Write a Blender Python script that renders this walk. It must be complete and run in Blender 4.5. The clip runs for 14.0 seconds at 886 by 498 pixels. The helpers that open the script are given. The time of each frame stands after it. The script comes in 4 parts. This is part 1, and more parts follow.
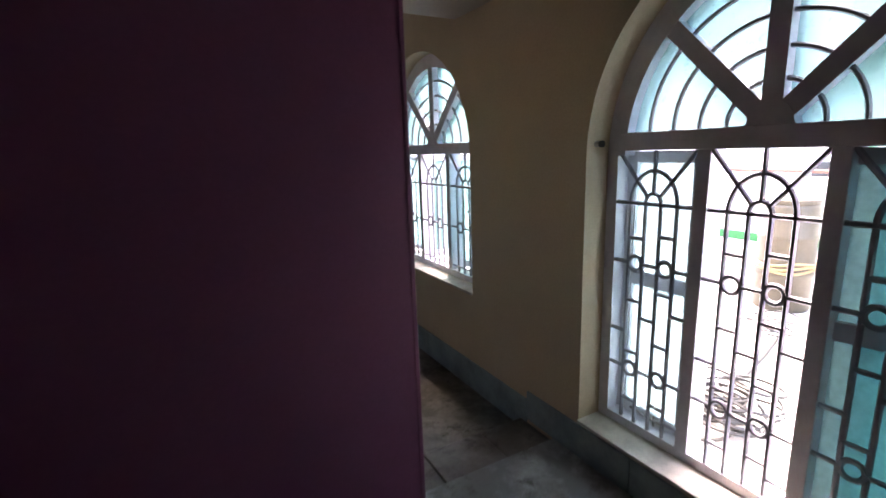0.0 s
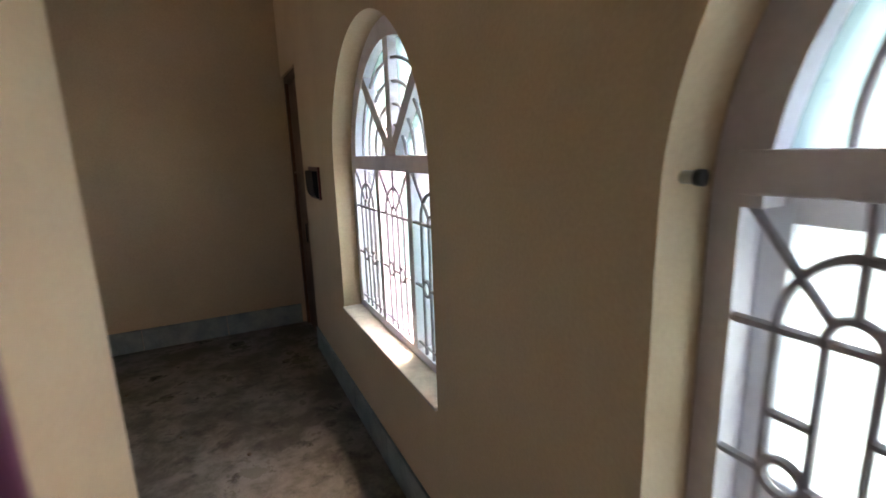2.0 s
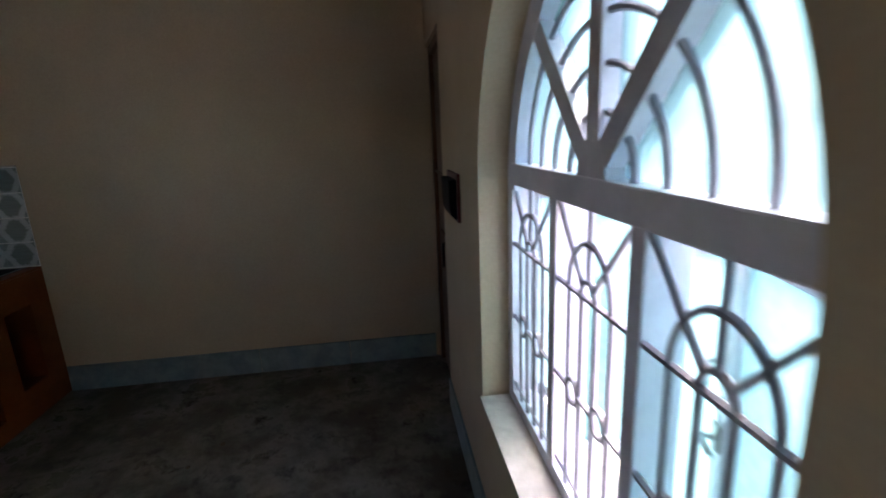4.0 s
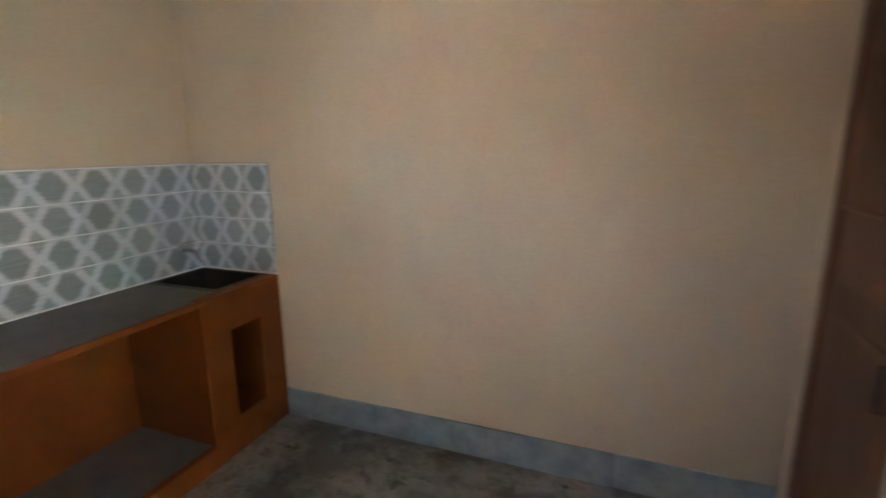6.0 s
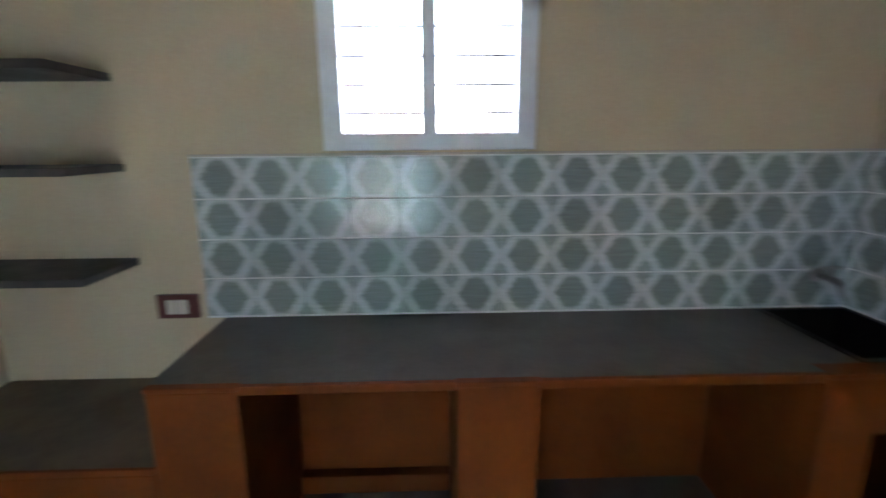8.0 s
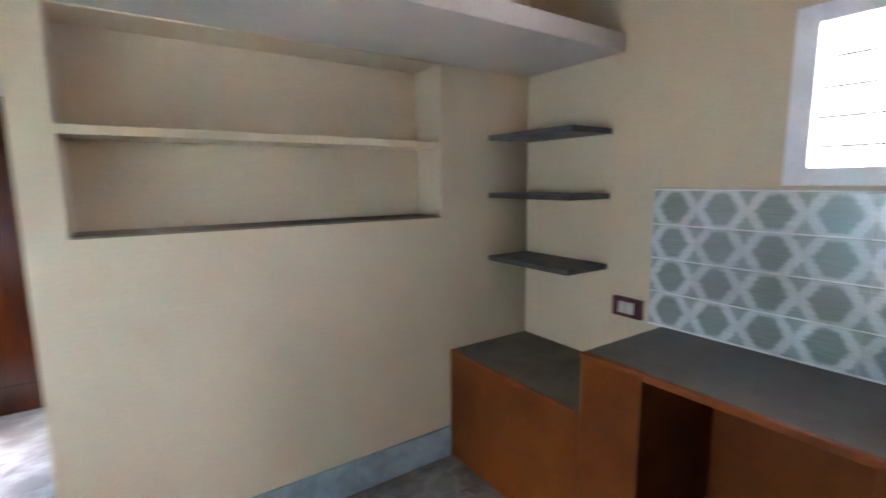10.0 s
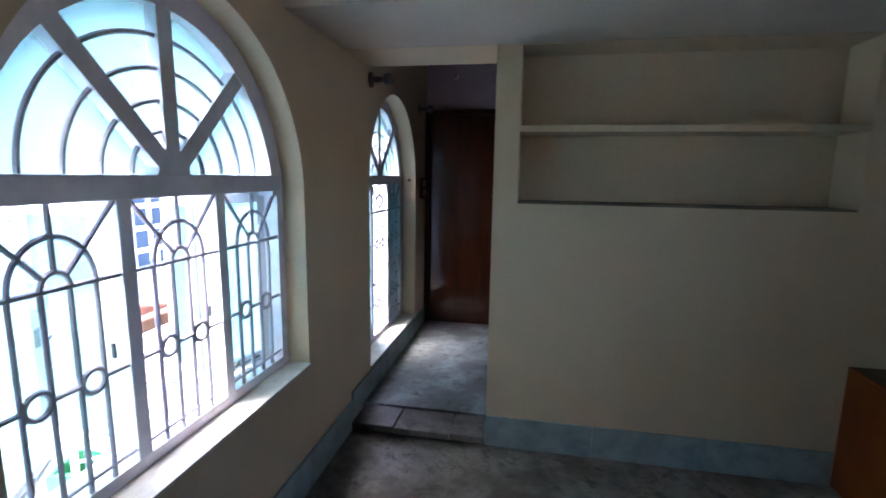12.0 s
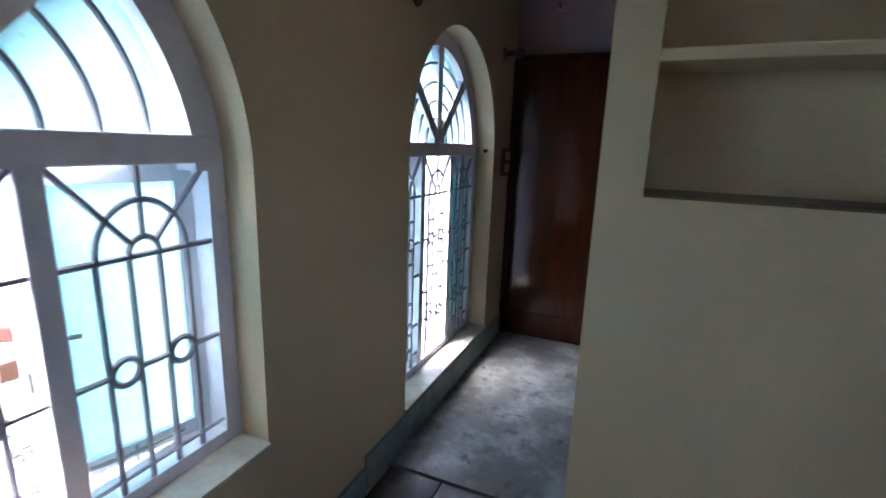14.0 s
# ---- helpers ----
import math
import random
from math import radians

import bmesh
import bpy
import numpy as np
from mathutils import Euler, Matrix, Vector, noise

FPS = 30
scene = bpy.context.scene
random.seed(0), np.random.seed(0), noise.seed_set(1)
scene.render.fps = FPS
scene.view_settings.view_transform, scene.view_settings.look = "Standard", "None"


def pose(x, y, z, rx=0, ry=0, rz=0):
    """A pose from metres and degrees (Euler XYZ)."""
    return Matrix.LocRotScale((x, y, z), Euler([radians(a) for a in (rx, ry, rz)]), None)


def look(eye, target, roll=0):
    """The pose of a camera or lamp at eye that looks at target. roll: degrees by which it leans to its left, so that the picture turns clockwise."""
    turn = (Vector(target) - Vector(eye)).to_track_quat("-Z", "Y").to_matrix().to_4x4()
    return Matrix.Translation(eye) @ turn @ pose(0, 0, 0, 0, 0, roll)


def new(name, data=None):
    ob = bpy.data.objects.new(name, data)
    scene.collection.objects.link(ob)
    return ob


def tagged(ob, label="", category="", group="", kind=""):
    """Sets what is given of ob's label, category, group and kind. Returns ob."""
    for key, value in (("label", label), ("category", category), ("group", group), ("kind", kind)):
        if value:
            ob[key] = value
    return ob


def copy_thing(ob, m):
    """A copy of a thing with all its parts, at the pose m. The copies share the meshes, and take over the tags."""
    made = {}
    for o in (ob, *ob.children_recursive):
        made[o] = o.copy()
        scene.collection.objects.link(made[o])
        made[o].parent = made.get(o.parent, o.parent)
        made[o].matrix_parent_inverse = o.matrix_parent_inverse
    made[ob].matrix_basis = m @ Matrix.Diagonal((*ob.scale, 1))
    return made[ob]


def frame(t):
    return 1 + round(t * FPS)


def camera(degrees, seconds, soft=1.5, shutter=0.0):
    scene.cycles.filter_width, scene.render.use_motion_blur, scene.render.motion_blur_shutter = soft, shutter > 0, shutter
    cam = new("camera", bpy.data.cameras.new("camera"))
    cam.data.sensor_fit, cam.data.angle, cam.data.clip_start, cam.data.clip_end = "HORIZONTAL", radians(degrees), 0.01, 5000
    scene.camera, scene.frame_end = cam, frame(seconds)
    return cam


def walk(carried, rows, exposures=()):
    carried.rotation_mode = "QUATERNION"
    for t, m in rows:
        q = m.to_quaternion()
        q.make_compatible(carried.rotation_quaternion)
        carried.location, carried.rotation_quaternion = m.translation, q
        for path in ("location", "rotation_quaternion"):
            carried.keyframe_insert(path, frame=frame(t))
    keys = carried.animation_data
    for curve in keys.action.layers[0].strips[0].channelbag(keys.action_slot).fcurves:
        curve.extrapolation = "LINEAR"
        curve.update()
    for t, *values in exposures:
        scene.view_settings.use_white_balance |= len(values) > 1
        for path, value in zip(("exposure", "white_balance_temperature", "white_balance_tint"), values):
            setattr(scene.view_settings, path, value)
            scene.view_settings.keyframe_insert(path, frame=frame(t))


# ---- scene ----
cam = camera(86.9, 14.0, 1.5, 0.6)
PATH = [
    (0, (-1.443, -1.751, 1.466), (-0.497, -0.038, 1.053), -1.9),
    (0.5, (-1.251, -1.535, 1.5), (-0.235, 0.137, 1.088), -2.5),
    (1, (-1.032, -1.318, 1.542), (0.021, 0.33, 1.122), -3.1),
    (1.5, (-0.826, -1.137, 1.531), (0.146, 0.561, 1.116), -2.4),
    (2, (-0.63, -0.869, 1.524), (0.225, 0.891, 1.112), -1.9),
    (2.2, (-0.563, -0.778, 1.533), (0.232, 1.005, 1.097), -2.3),
    (4.5, (-0.319, 0.546, 1.615), (-0.226, 2.488, 1.145), -1.5),
    (5, (-0.463, 0.865, 1.621), (-0.52, 2.807, 1.146), -0.8),
    (5.5, (-0.613, 1.111, 1.63), (-0.934, 3.032, 1.175), -0.9),
    (6.5, (-0.846, 1.519, 1.542), (-1.958, 3.135, 1.155), -0.1),
    (7, (-1.099, 1.632, 1.533), (-2.572, 2.926, 1.137), 0.1),
    (7.5, (-1.235, 1.667, 1.525), (-3.038, 2.431, 1.117), -0.1),
    (8, (-1.324, 1.732, 1.567), (-3.274, 1.782, 1.129), -0.5),
    (8.2, (-1.328, 1.694, 1.555), (-3.279, 1.54, 1.143), -0.7),
    (10.3, (-1.025, 2.17, 1.571), (-1.904, 0.395, 1.293), -0.4),
    (10.5, (-0.972, 2.232, 1.571), (-1.69, 0.385, 1.296), -0.3),
    (11, (-0.884, 2.374, 1.546), (-1.151, 0.412, 1.26), -0.2),
    (11.5, (-0.914, 2.459, 1.548), (-0.803, 0.485, 1.251), 0.0),
    (12, (-1.002, 2.481, 1.523), (-0.644, 0.539, 1.209), 0.9),
    (12.5, (-1.027, 2.358, 1.505), (-0.508, 0.461, 1.142), 1.2),
    (13, (-1.005, 2.096, 1.516), (-0.416, 0.222, 1.14), 1.6),
    (13.5, (-0.978, 1.774, 1.522), (-0.34, -0.076, 1.109), 1.5),
    (14, (-0.936, 1.448, 1.511), (-0.176, -0.348, 1.069), 2.0),
]
EXPOSURES = [(0, 4.75, 7400, 22), (1.0, 4.6, 7500, 22), (1.5, 4.85, 8000, 23), (2.2, 5.5, 9000, 28), (4.3, 4.8, 6700, 20), (5.0, 5.05, 6800, 21),
             (5.3, 6.15, 7600, 26), (5.6, 7.0, 7800, 28), (6.2, 7.25, 7300, 27), (6.6, 6.9, 6700, 23), (7.0, 6.55, 6500, 21), (7.6, 6.2, 6300, 20),
             (8.2, 6.85, 6700, 20), (10.3, 7.15, 6600, 27), (10.8, 6.65, 6500, 25), (11.5, 5.35, 6300, 19), (12.5, 5.2, 5900, 17), (13.2, 5.12, 5900, 17),
             (14, 5.22, 6200, 18)]
walk(cam, [(t, look(e, g, r)) for t, e, g, r in PATH], EXPOSURES)

# ---- world, sun ----
SUN_EL, SUN_AZ = radians(66), radians(36)
world = bpy.data.worlds.new("sky")
scene.world = world
world.use_nodes = True
wn = world.node_tree.nodes
sky = wn.new("ShaderNodeTexSky")
sky.sky_type = "NISHITA"
sky.sun_disc = False
sky.sun_elevation = SUN_EL
sky.sun_rotation = SUN_AZ
sky.dust_density = 4.0
sky.air_density = 1.0
world.node_tree.links.new(sky.outputs[0], wn["Background"].inputs[0])
wn["Background"].inputs[1].default_value = 0.15
sun = new("sun", bpy.data.lights.new("sun", "SUN"))
sun.data.energy = 0.38
sun.data.angle = radians(30)
sun.data.color = (1.0, 0.99, 0.97)
sun_from = Vector((math.sin(SUN_AZ) * math.cos(SUN_EL), math.cos(SUN_AZ) * math.cos(SUN_EL), math.sin(SUN_EL)))
sun.matrix_world = look(sun_from * 30, (0, 0, 0))


# ---- materials ----
def material(name):
    m = bpy.data.materials.new(name)
    m.use_nodes = True
    return m, m.node_tree.nodes, m.node_tree.links, m.node_tree.nodes["Principled BSDF"]


def surface(name, colour, rough=0.7, metal=0.0, stain=0.12, scale=3.0, grain=60.0, bump=0.15, dark=None, vary=0.0, spec=0.5, lo=0.4, hi=0.65):
    """A painted or natural surface: broad stains and fine grain in colour, fine relief."""
    m, n, l, b = material(name)
    geo = n.new("ShaderNodeNewGeometry")
    big = n.new("ShaderNodeTexNoise")
    big.inputs["Scale"].default_value = scale
    big.inputs["Detail"].default_value = 6
    big.inputs["Roughness"].default_value = 0.62
    fine = n.new("ShaderNodeTexNoise")
    fine.inputs["Scale"].default_value = grain
    fine.inputs["Detail"].default_value = 3
    l.new(geo.outputs["Position"], big.inputs["Vector"])
    l.new(geo.outputs["Position"], fine.inputs["Vector"])
    ramp = n.new("ShaderNodeMapRange")
    ramp.inputs["From Min"].default_value = lo
    ramp.inputs["From Max"].default_value = hi
    l.new(big.outputs["Fac"], ramp.inputs["Value"])
    mix = n.new("ShaderNodeMix")
    mix.data_type = "RGBA"
    d = dark or [c * (1 - stain * 2) for c in colour]
    mix.inputs["A"].default_value = (*colour, 1)
    mix.inputs["B"].default_value = (*d, 1)
    l.new(ramp.outputs["Result"], mix.inputs["Factor"])
    mix2 = n.new("ShaderNodeMix")
    mix2.data_type = "RGBA"
    mix2.blend_type = "OVERLAY"
    mix2.inputs["Factor"].default_value = 0.13
    l.new(mix.outputs["Result"], mix2.inputs["A"])
    l.new(fine.outputs["Fac"], mix2.inputs["B"])
    out = mix2.outputs["Result"]
    if vary:
        info = n.new("ShaderNodeObjectInfo")
        mr = n.new("ShaderNodeMapRange")
        mr.inputs["To Min"].default_value = 1 - vary
        mr.inputs["To Max"].default_value = 1 + vary
        l.new(info.outputs["Random"], mr.inputs["Value"])
        hsv = n.new("ShaderNodeHueSaturation")
        l.new(mr.outputs["Result"], hsv.inputs["Value"])
        l.new(out, hsv.inputs["Color"])
        out = hsv.outputs["Color"]
    l.new(out, b.inputs["Base Color"])
    b.inputs["Roughness"].default_value = rough
    b.inputs["Metallic"].default_value = metal
    b.inputs["Specular IOR Level"].default_value = spec
    rr = n.new("ShaderNodeMapRange")
    rr.inputs["To Min"].default_value = max(0.05, rough - 0.12)
    rr.inputs["To Max"].default_value = min(1, rough + 0.12)
    l.new(big.outputs["Fac"], rr.inputs["Value"])
    l.new(rr.outputs["Result"], b.inputs["Roughness"])
    add = n.new("ShaderNodeMath")
    add.operation = "ADD"
    l.new(big.outputs["Fac"], add.inputs[0])
    l.new(fine.outputs["Fac"], add.inputs[1])
    bp = n.new("ShaderNodeBump")
    bp.inputs["Strength"].default_value = bump
    bp.inputs["Distance"].default_value = 0.004
    l.new(add.outputs[0], bp.inputs["Height"])
    l.new(bp.outputs["Normal"], b.inputs["Normal"])
    return m


def wood(name, a, b_, rough=0.35, along="Z", spec=0.5):
    m, n, l, b = material(name)
    b.inputs["Specular IOR Level"].default_value = spec
    geo = n.new("ShaderNodeNewGeometry")
    mp = n.new("ShaderNodeMapping")
    mp.inputs["Scale"].default_value = {"Z": (14, 14, 0.9), "Y": (14, 0.9, 14), "X": (0.9, 14, 14)}[along]
    l.new(geo.outputs["Position"], mp.inputs["Vector"])
    t = n.new("ShaderNodeTexNoise")
    t.inputs["Scale"].default_value = 2.2
    t.inputs["Detail"].default_value = 7
    t.inputs["Distortion"].default_value = 0.8
    l.new(mp.outputs["Vector"], t.inputs["Vector"])
    r = n.new("ShaderNodeMapRange")
    r.inputs["From Min"].default_value = 0.35
    r.inputs["From Max"].default_value = 0.68
    l.new(t.outputs["Fac"], r.inputs["Value"])
    mix = n.new("ShaderNodeMix")
    mix.data_type = "RGBA"
    mix.inputs["A"].default_value = (*a, 1)
    mix.inputs["B"].default_value = (*b_, 1)
    l.new(r.outputs["Result"], mix.inputs["Factor"])
    l.new(mix.outputs["Result"], b.inputs["Base Color"])
    b.inputs["Roughness"].default_value = rough
    bp = n.new("ShaderNodeBump")
    bp.inputs["Strength"].default_value = 0.12
    bp.inputs["Distance"].default_value = 0.003
    l.new(t.outputs["Fac"], bp.inputs["Height"])
    l.new(bp.outputs["Normal"], b.inputs["Normal"])
    return m


def frosted(name, tint, clear=0.25):
    """Obscured glass: lets daylight through scattered, with a glossy face."""
    m, n, l, b = material(name)
    out = n["Material Output"]
    tr = n.new("ShaderNodeBsdfTranslucent")
    tr.inputs["Color"].default_value = (*tint, 1)
    cl = n.new("ShaderNodeBsdfTransparent")
    cl.inputs["Color"].default_value = (*tint, 1)
    geo = n.new("ShaderNodeNewGeometry")
    ns = n.new("ShaderNodeTexNoise")
    ns.inputs["Scale"].default_value = 38
    ns.inputs["Detail"].default_value = 3
    l.new(geo.outputs["Position"], ns.inputs["Vector"])
    mr = n.new("ShaderNodeMapRange")
    mr.inputs["From Min"].default_value = 0.35
    mr.inputs["From Max"].default_value = 0.7
    mr.inputs["To Min"].default_value = max(0.0, clear - 0.1)
    mr.inputs["To Max"].default_value = clear + 0.1
    l.new(ns.outputs["Fac"], mr.inputs["Value"])
    mx = n.new("ShaderNodeMixShader")
    l.new(mr.outputs["Result"], mx.inputs["Fac"])
    l.new(tr.outputs[0], mx.inputs[1])
    l.new(cl.outputs[0], mx.inputs[2])
    gl = n.new("ShaderNodeBsdfGlossy")
    gl.inputs["Roughness"].default_value = 0.15
    mx2 = n.new("ShaderNodeMixShader")
    mx2.inputs["Fac"].default_value = 0.05
    l.new(mx.outputs[0], mx2.inputs[1])
    l.new(gl.outputs[0], mx2.inputs[2])
    l.new(mx2.outputs[0], out.inputs["Surface"])
    return m


def patterned(name, tint, rough=0.3):
    """Rolled pattern glass: blurs what lies behind it, with small raised flecks."""
    m, n, l, b = material(name)
    geo = n.new("ShaderNodeNewGeometry")
    fleck = n.new("ShaderNodeTexNoise")
    fleck.inputs["Scale"].default_value = 24
    fleck.inputs["Detail"].default_value = 6
    fleck.inputs["Roughness"].default_value = 0.7
    l.new(geo.outputs["Position"], fleck.inputs["Vector"])
    mr = n.new("ShaderNodeMapRange")
    mr.inputs["From Min"].default_value = 0.60
    mr.inputs["From Max"].default_value = 0.72
    mr.inputs["To Max"].default_value = 0.7
    l.new(fleck.outputs["Fac"], mr.inputs["Value"])
    col = n.new("ShaderNodeMix")
    col.data_type = "RGBA"
    col.inputs["A"].default_value = (*tint, 1)
    col.inputs["B"].default_value = (*[c * 0.55 for c in tint], 1)
    l.new(mr.outputs["Result"], col.inputs["Factor"])
    rf = n.new("ShaderNodeBsdfRefraction")
    rf.inputs["IOR"].default_value = 1.12
    rf.inputs["Roughness"].default_value = rough
    tr = n.new("ShaderNodeBsdfTranslucent")
    gl = n.new("ShaderNodeBsdfGlossy")
    gl.inputs["Roughness"].default_value = 0.12
    l.new(col.outputs["Result"], rf.inputs["Color"])
    l.new(col.outputs["Result"], tr.inputs["Color"])
    mx = n.new("ShaderNodeMixShader")
    mx.inputs["Fac"].default_value = 0.3
    l.new(rf.outputs[0], mx.inputs[1])
    l.new(tr.outputs[0], mx.inputs[2])
    mx2 = n.new("ShaderNodeMixShader")
    mx2.inputs["Fac"].default_value = 0.05
    l.new(mx.outputs[0], mx2.inputs[1])
    l.new(gl.outputs[0], mx2.inputs[2])
    l.new(mx2.outputs[0], n["Material Output"].inputs["Surface"])
    return m


def tile_material(name, w, h):
    """Printed wall tile: a grey-green rounded octagon in the middle, pale crossing bands to the corners, a leaf mark between."""
    m, n, l, b = material(name)
    tc = n.new("ShaderNodeTexCoord")
    sep = n.new("ShaderNodeSeparateXYZ")
    l.new(tc.outputs["Object"], sep.inputs[0])

    def op(kind, a, b_=None, c=None):
        q = n.new("ShaderNodeMath")
        q.operation = kind
        for i, v in enumerate((a, b_, c)):
            if v is None:
                continue
            if isinstance(v, (int, float)):
                q.inputs[i].default_value = v
            else:
                l.new(v, q.inputs[i])
        return q.outputs[0]
    u = op("ABSOLUTE", op("DIVIDE", sep.outputs[0], w / 2))
    v = op("ABSOLUTE", op("DIVIDE", sep.outputs[1], h / 2))
    ns = n.new("ShaderNodeTexNoise")
    ns.inputs["Scale"].default_value = 60
    ns.inputs["Detail"].default_value = 4
    geo = n.new("ShaderNodeNewGeometry")
    l.new(geo.outputs["Position"], ns.inputs["Vector"])
    wob = op("MULTIPLY", op("SUBTRACT", ns.outputs["Fac"], 0.5), 0.28)
    s = op("ADD", op("ADD", u, op("MULTIPLY", v, 0.5)), wob)
    fill = n.new("ShaderNodeMapRange")
    fill.interpolation_type = "SMOOTHSTEP"
    fill.inputs["From Min"].default_value = 0.60
    fill.inputs["From Max"].default_value = 0.80
    oval = op("SQRT", op("ADD", op("POWER", op("DIVIDE", u, 0.86), 2.0), op("POWER", op("DIVIDE", v, 0.99), 2.0)))
    l.new(op("MAXIMUM", s, op("ADD", op("MULTIPLY", oval, 0.80), wob)), fill.inputs["Value"])
    cm = n.new("ShaderNodeMapRange")
    cm.interpolation_type = "SMOOTHSTEP"
    cm.inputs["From Min"].default_value = 1.06
    cm.inputs["From Max"].default_value = 1.18
    cm.inputs["To Max"].default_value = 0.8
    l.new(s, cm.inputs["Value"])
    streak = n.new("ShaderNodeTexNoise")
    mp = n.new("ShaderNodeMapping")
    mp.inputs["Scale"].default_value = (9, 9, 120)
    l.new(geo.outputs["Position"], mp.inputs["Vector"])
    l.new(mp.outputs["Vector"], streak.inputs["Vector"])
    streak.inputs["Scale"].default_value = 1.0
    streak.inputs["Detail"].default_value = 3
    mix = n.new("ShaderNodeMix")
    mix.data_type = "RGBA"
    mix.inputs["A"].default_value = (0.235, 0.28, 0.26, 1)
    mix.inputs["B"].default_value = (0.54, 0.59, 0.59, 1)
    l.new(fill.outputs["Result"], mix.inputs["Factor"])
    mix2 = n.new("ShaderNodeMix")
    mix2.data_type = "RGBA"
    mix2.inputs["B"].default_value = (0.25, 0.30, 0.29, 1)
    l.new(cm.outputs["Result"], mix2.inputs["Factor"])
    l.new(mix.outputs["Result"], mix2.inputs["A"])
    mix3 = n.new("ShaderNodeMix")
    mix3.data_type = "RGBA"
    mix3.blend_type = "OVERLAY"
    mix3.inputs["Factor"].default_value = 0.28
    l.new(mix2.outputs["Result"], mix3.inputs["A"])
    l.new(streak.outputs["Fac"], mix3.inputs["B"])
    info = n.new("ShaderNodeObjectInfo")
    mr = n.new("ShaderNodeMapRange")
    mr.inputs["To Min"].default_value = 0.88
    mr.inputs["To Max"].default_value = 1.1
    l.new(info.outputs["Random"], mr.inputs["Value"])
    hsv = n.new("ShaderNodeHueSaturation")
    l.new(mr.outputs["Result"], hsv.inputs["Value"])
    l.new(mix3.outputs["Result"], hsv.inputs["Color"])
    l.new(hsv.outputs["Color"], b.inputs["Base Color"])
    b.inputs["Roughness"].default_value = 0.16
    bp = n.new("ShaderNodeBump")
    bp.inputs["Strength"].default_value = 0.1
    bp.inputs["Distance"].default_value = 0.002
    l.new(ns.outputs["Fac"], bp.inputs["Height"])
    l.new(bp.outputs["Normal"], b.inputs["Normal"])
    return m


def worn_cement(name, pale, mid, dark):
    """Trowelled cement floor: cloudy rubbed patches, dark damp stains, pale scuffs, uneven gloss."""
    m, n, l, b = material(name)
    geo = n.new("ShaderNodeNewGeometry")

    def noise(scale, detail, rough, distort=0.0):
        t = n.new("ShaderNodeTexNoise")
        t.inputs["Scale"].default_value = scale
        t.inputs["Detail"].default_value = detail
        t.inputs["Roughness"].default_value = rough
        t.inputs["Distortion"].default_value = distort
        l.new(geo.outputs["Position"], t.inputs["Vector"])
        return t.outputs["Fac"]

    def ramp(v, lo, hi, a=0.0, z=1.0):
        q = n.new("ShaderNodeMapRange")
        q.interpolation_type = "SMOOTHSTEP"
        for key, val in (("From Min", lo), ("From Max", hi), ("To Min", a), ("To Max", z)):
            q.inputs[key].default_value = val
        l.new(v, q.inputs["Value"])
        return q.outputs["Result"]

    def blend(f, a, z):
        q = n.new("ShaderNodeMix")
        q.data_type = "RGBA"
        l.new(f, q.inputs["Factor"])
        for key, val in (("A", a), ("B", z)):
            if isinstance(val, tuple):
                q.inputs[key].default_value = (*val, 1)
            else:
                l.new(val, q.inputs[key])
        return q.outputs["Result"]
    cloud = noise(2.6, 8, 0.68, 0.15)
    blot = noise(7.5, 7, 0.7, 0.2)
    fine = noise(46, 4, 0.6)
    scuff = noise(13, 9, 0.75, 0.1)
    col = blend(ramp(cloud, 0.40, 0.60), mid, pale)
    col = blend(ramp(blot, 0.50, 0.68, 0.0, 0.85), col, dark)
    col = blend(ramp(scuff, 0.60, 0.74, 0.0, 0.55), col, tuple(c * 1.25 for c in pale))
    col = blend(ramp(fine, 0.55, 0.75, 0.0, 0.35), col, mid)
    l.new(col, b.inputs["Base Color"])
    l.new(ramp(cloud, 0.3, 0.7, 0.42, 0.24), b.inputs["Roughness"])
    b.inputs["Specular IOR Level"].default_value = 0.4
    bp = n.new("ShaderNodeBump")
    bp.inputs["Strength"].default_value = 0.35
    bp.inputs["Distance"].default_value = 0.004
    add = n.new("ShaderNodeMath")
    add.operation = "ADD"
    l.new(scuff, add.inputs[0])
    l.new(fine, add.inputs[1])
    l.new(add.outputs[0], bp.inputs["Height"])
    l.new(bp.outputs["Normal"], b.inputs["Normal"])
    return m


CREAM = surface("cream_wall_paint", (0.585, 0.465, 0.315), 0.62, stain=0.045, scale=1.6, grain=90, bump=0.10)
CEIL = surface("ceiling_whitewash", (0.52, 0.475, 0.41), 0.8, stain=0.05, scale=2.0, grain=70)
PURPLE = surface("purple_wall_paint", (0.175, 0.055, 0.117), 0.5, stain=0.05, scale=1.8, grain=90, bump=0.10)
MAUVE = surface("mauve_wall_paint", (0.42, 0.33, 0.36), 0.6, stain=0.05, scale=1.8, grain=90)
FLOOR = worn_cement("grey_cement_floor", (0.215, 0.205, 0.175), (0.088, 0.078, 0.060), (0.032, 0.028, 0.022))
# paler, bluer version of the floor cement with the same gloss, for the passage
FLOOR_PASS = worn_cement("pale_cement_floor", (0.34, 0.375, 0.37), (0.16, 0.17, 0.16), (0.06, 0.055, 0.045))
SLAB = worn_cement("step_stone", (0.20, 0.19, 0.175), (0.11, 0.10, 0.088), (0.035, 0.03, 0.025))
SKIRT = surface("skirting_stone", (0.25, 0.335, 0.345), 0.45, scale=7, grain=40, bump=0.2, dark=(0.17, 0.235, 0.245), vary=0.1)
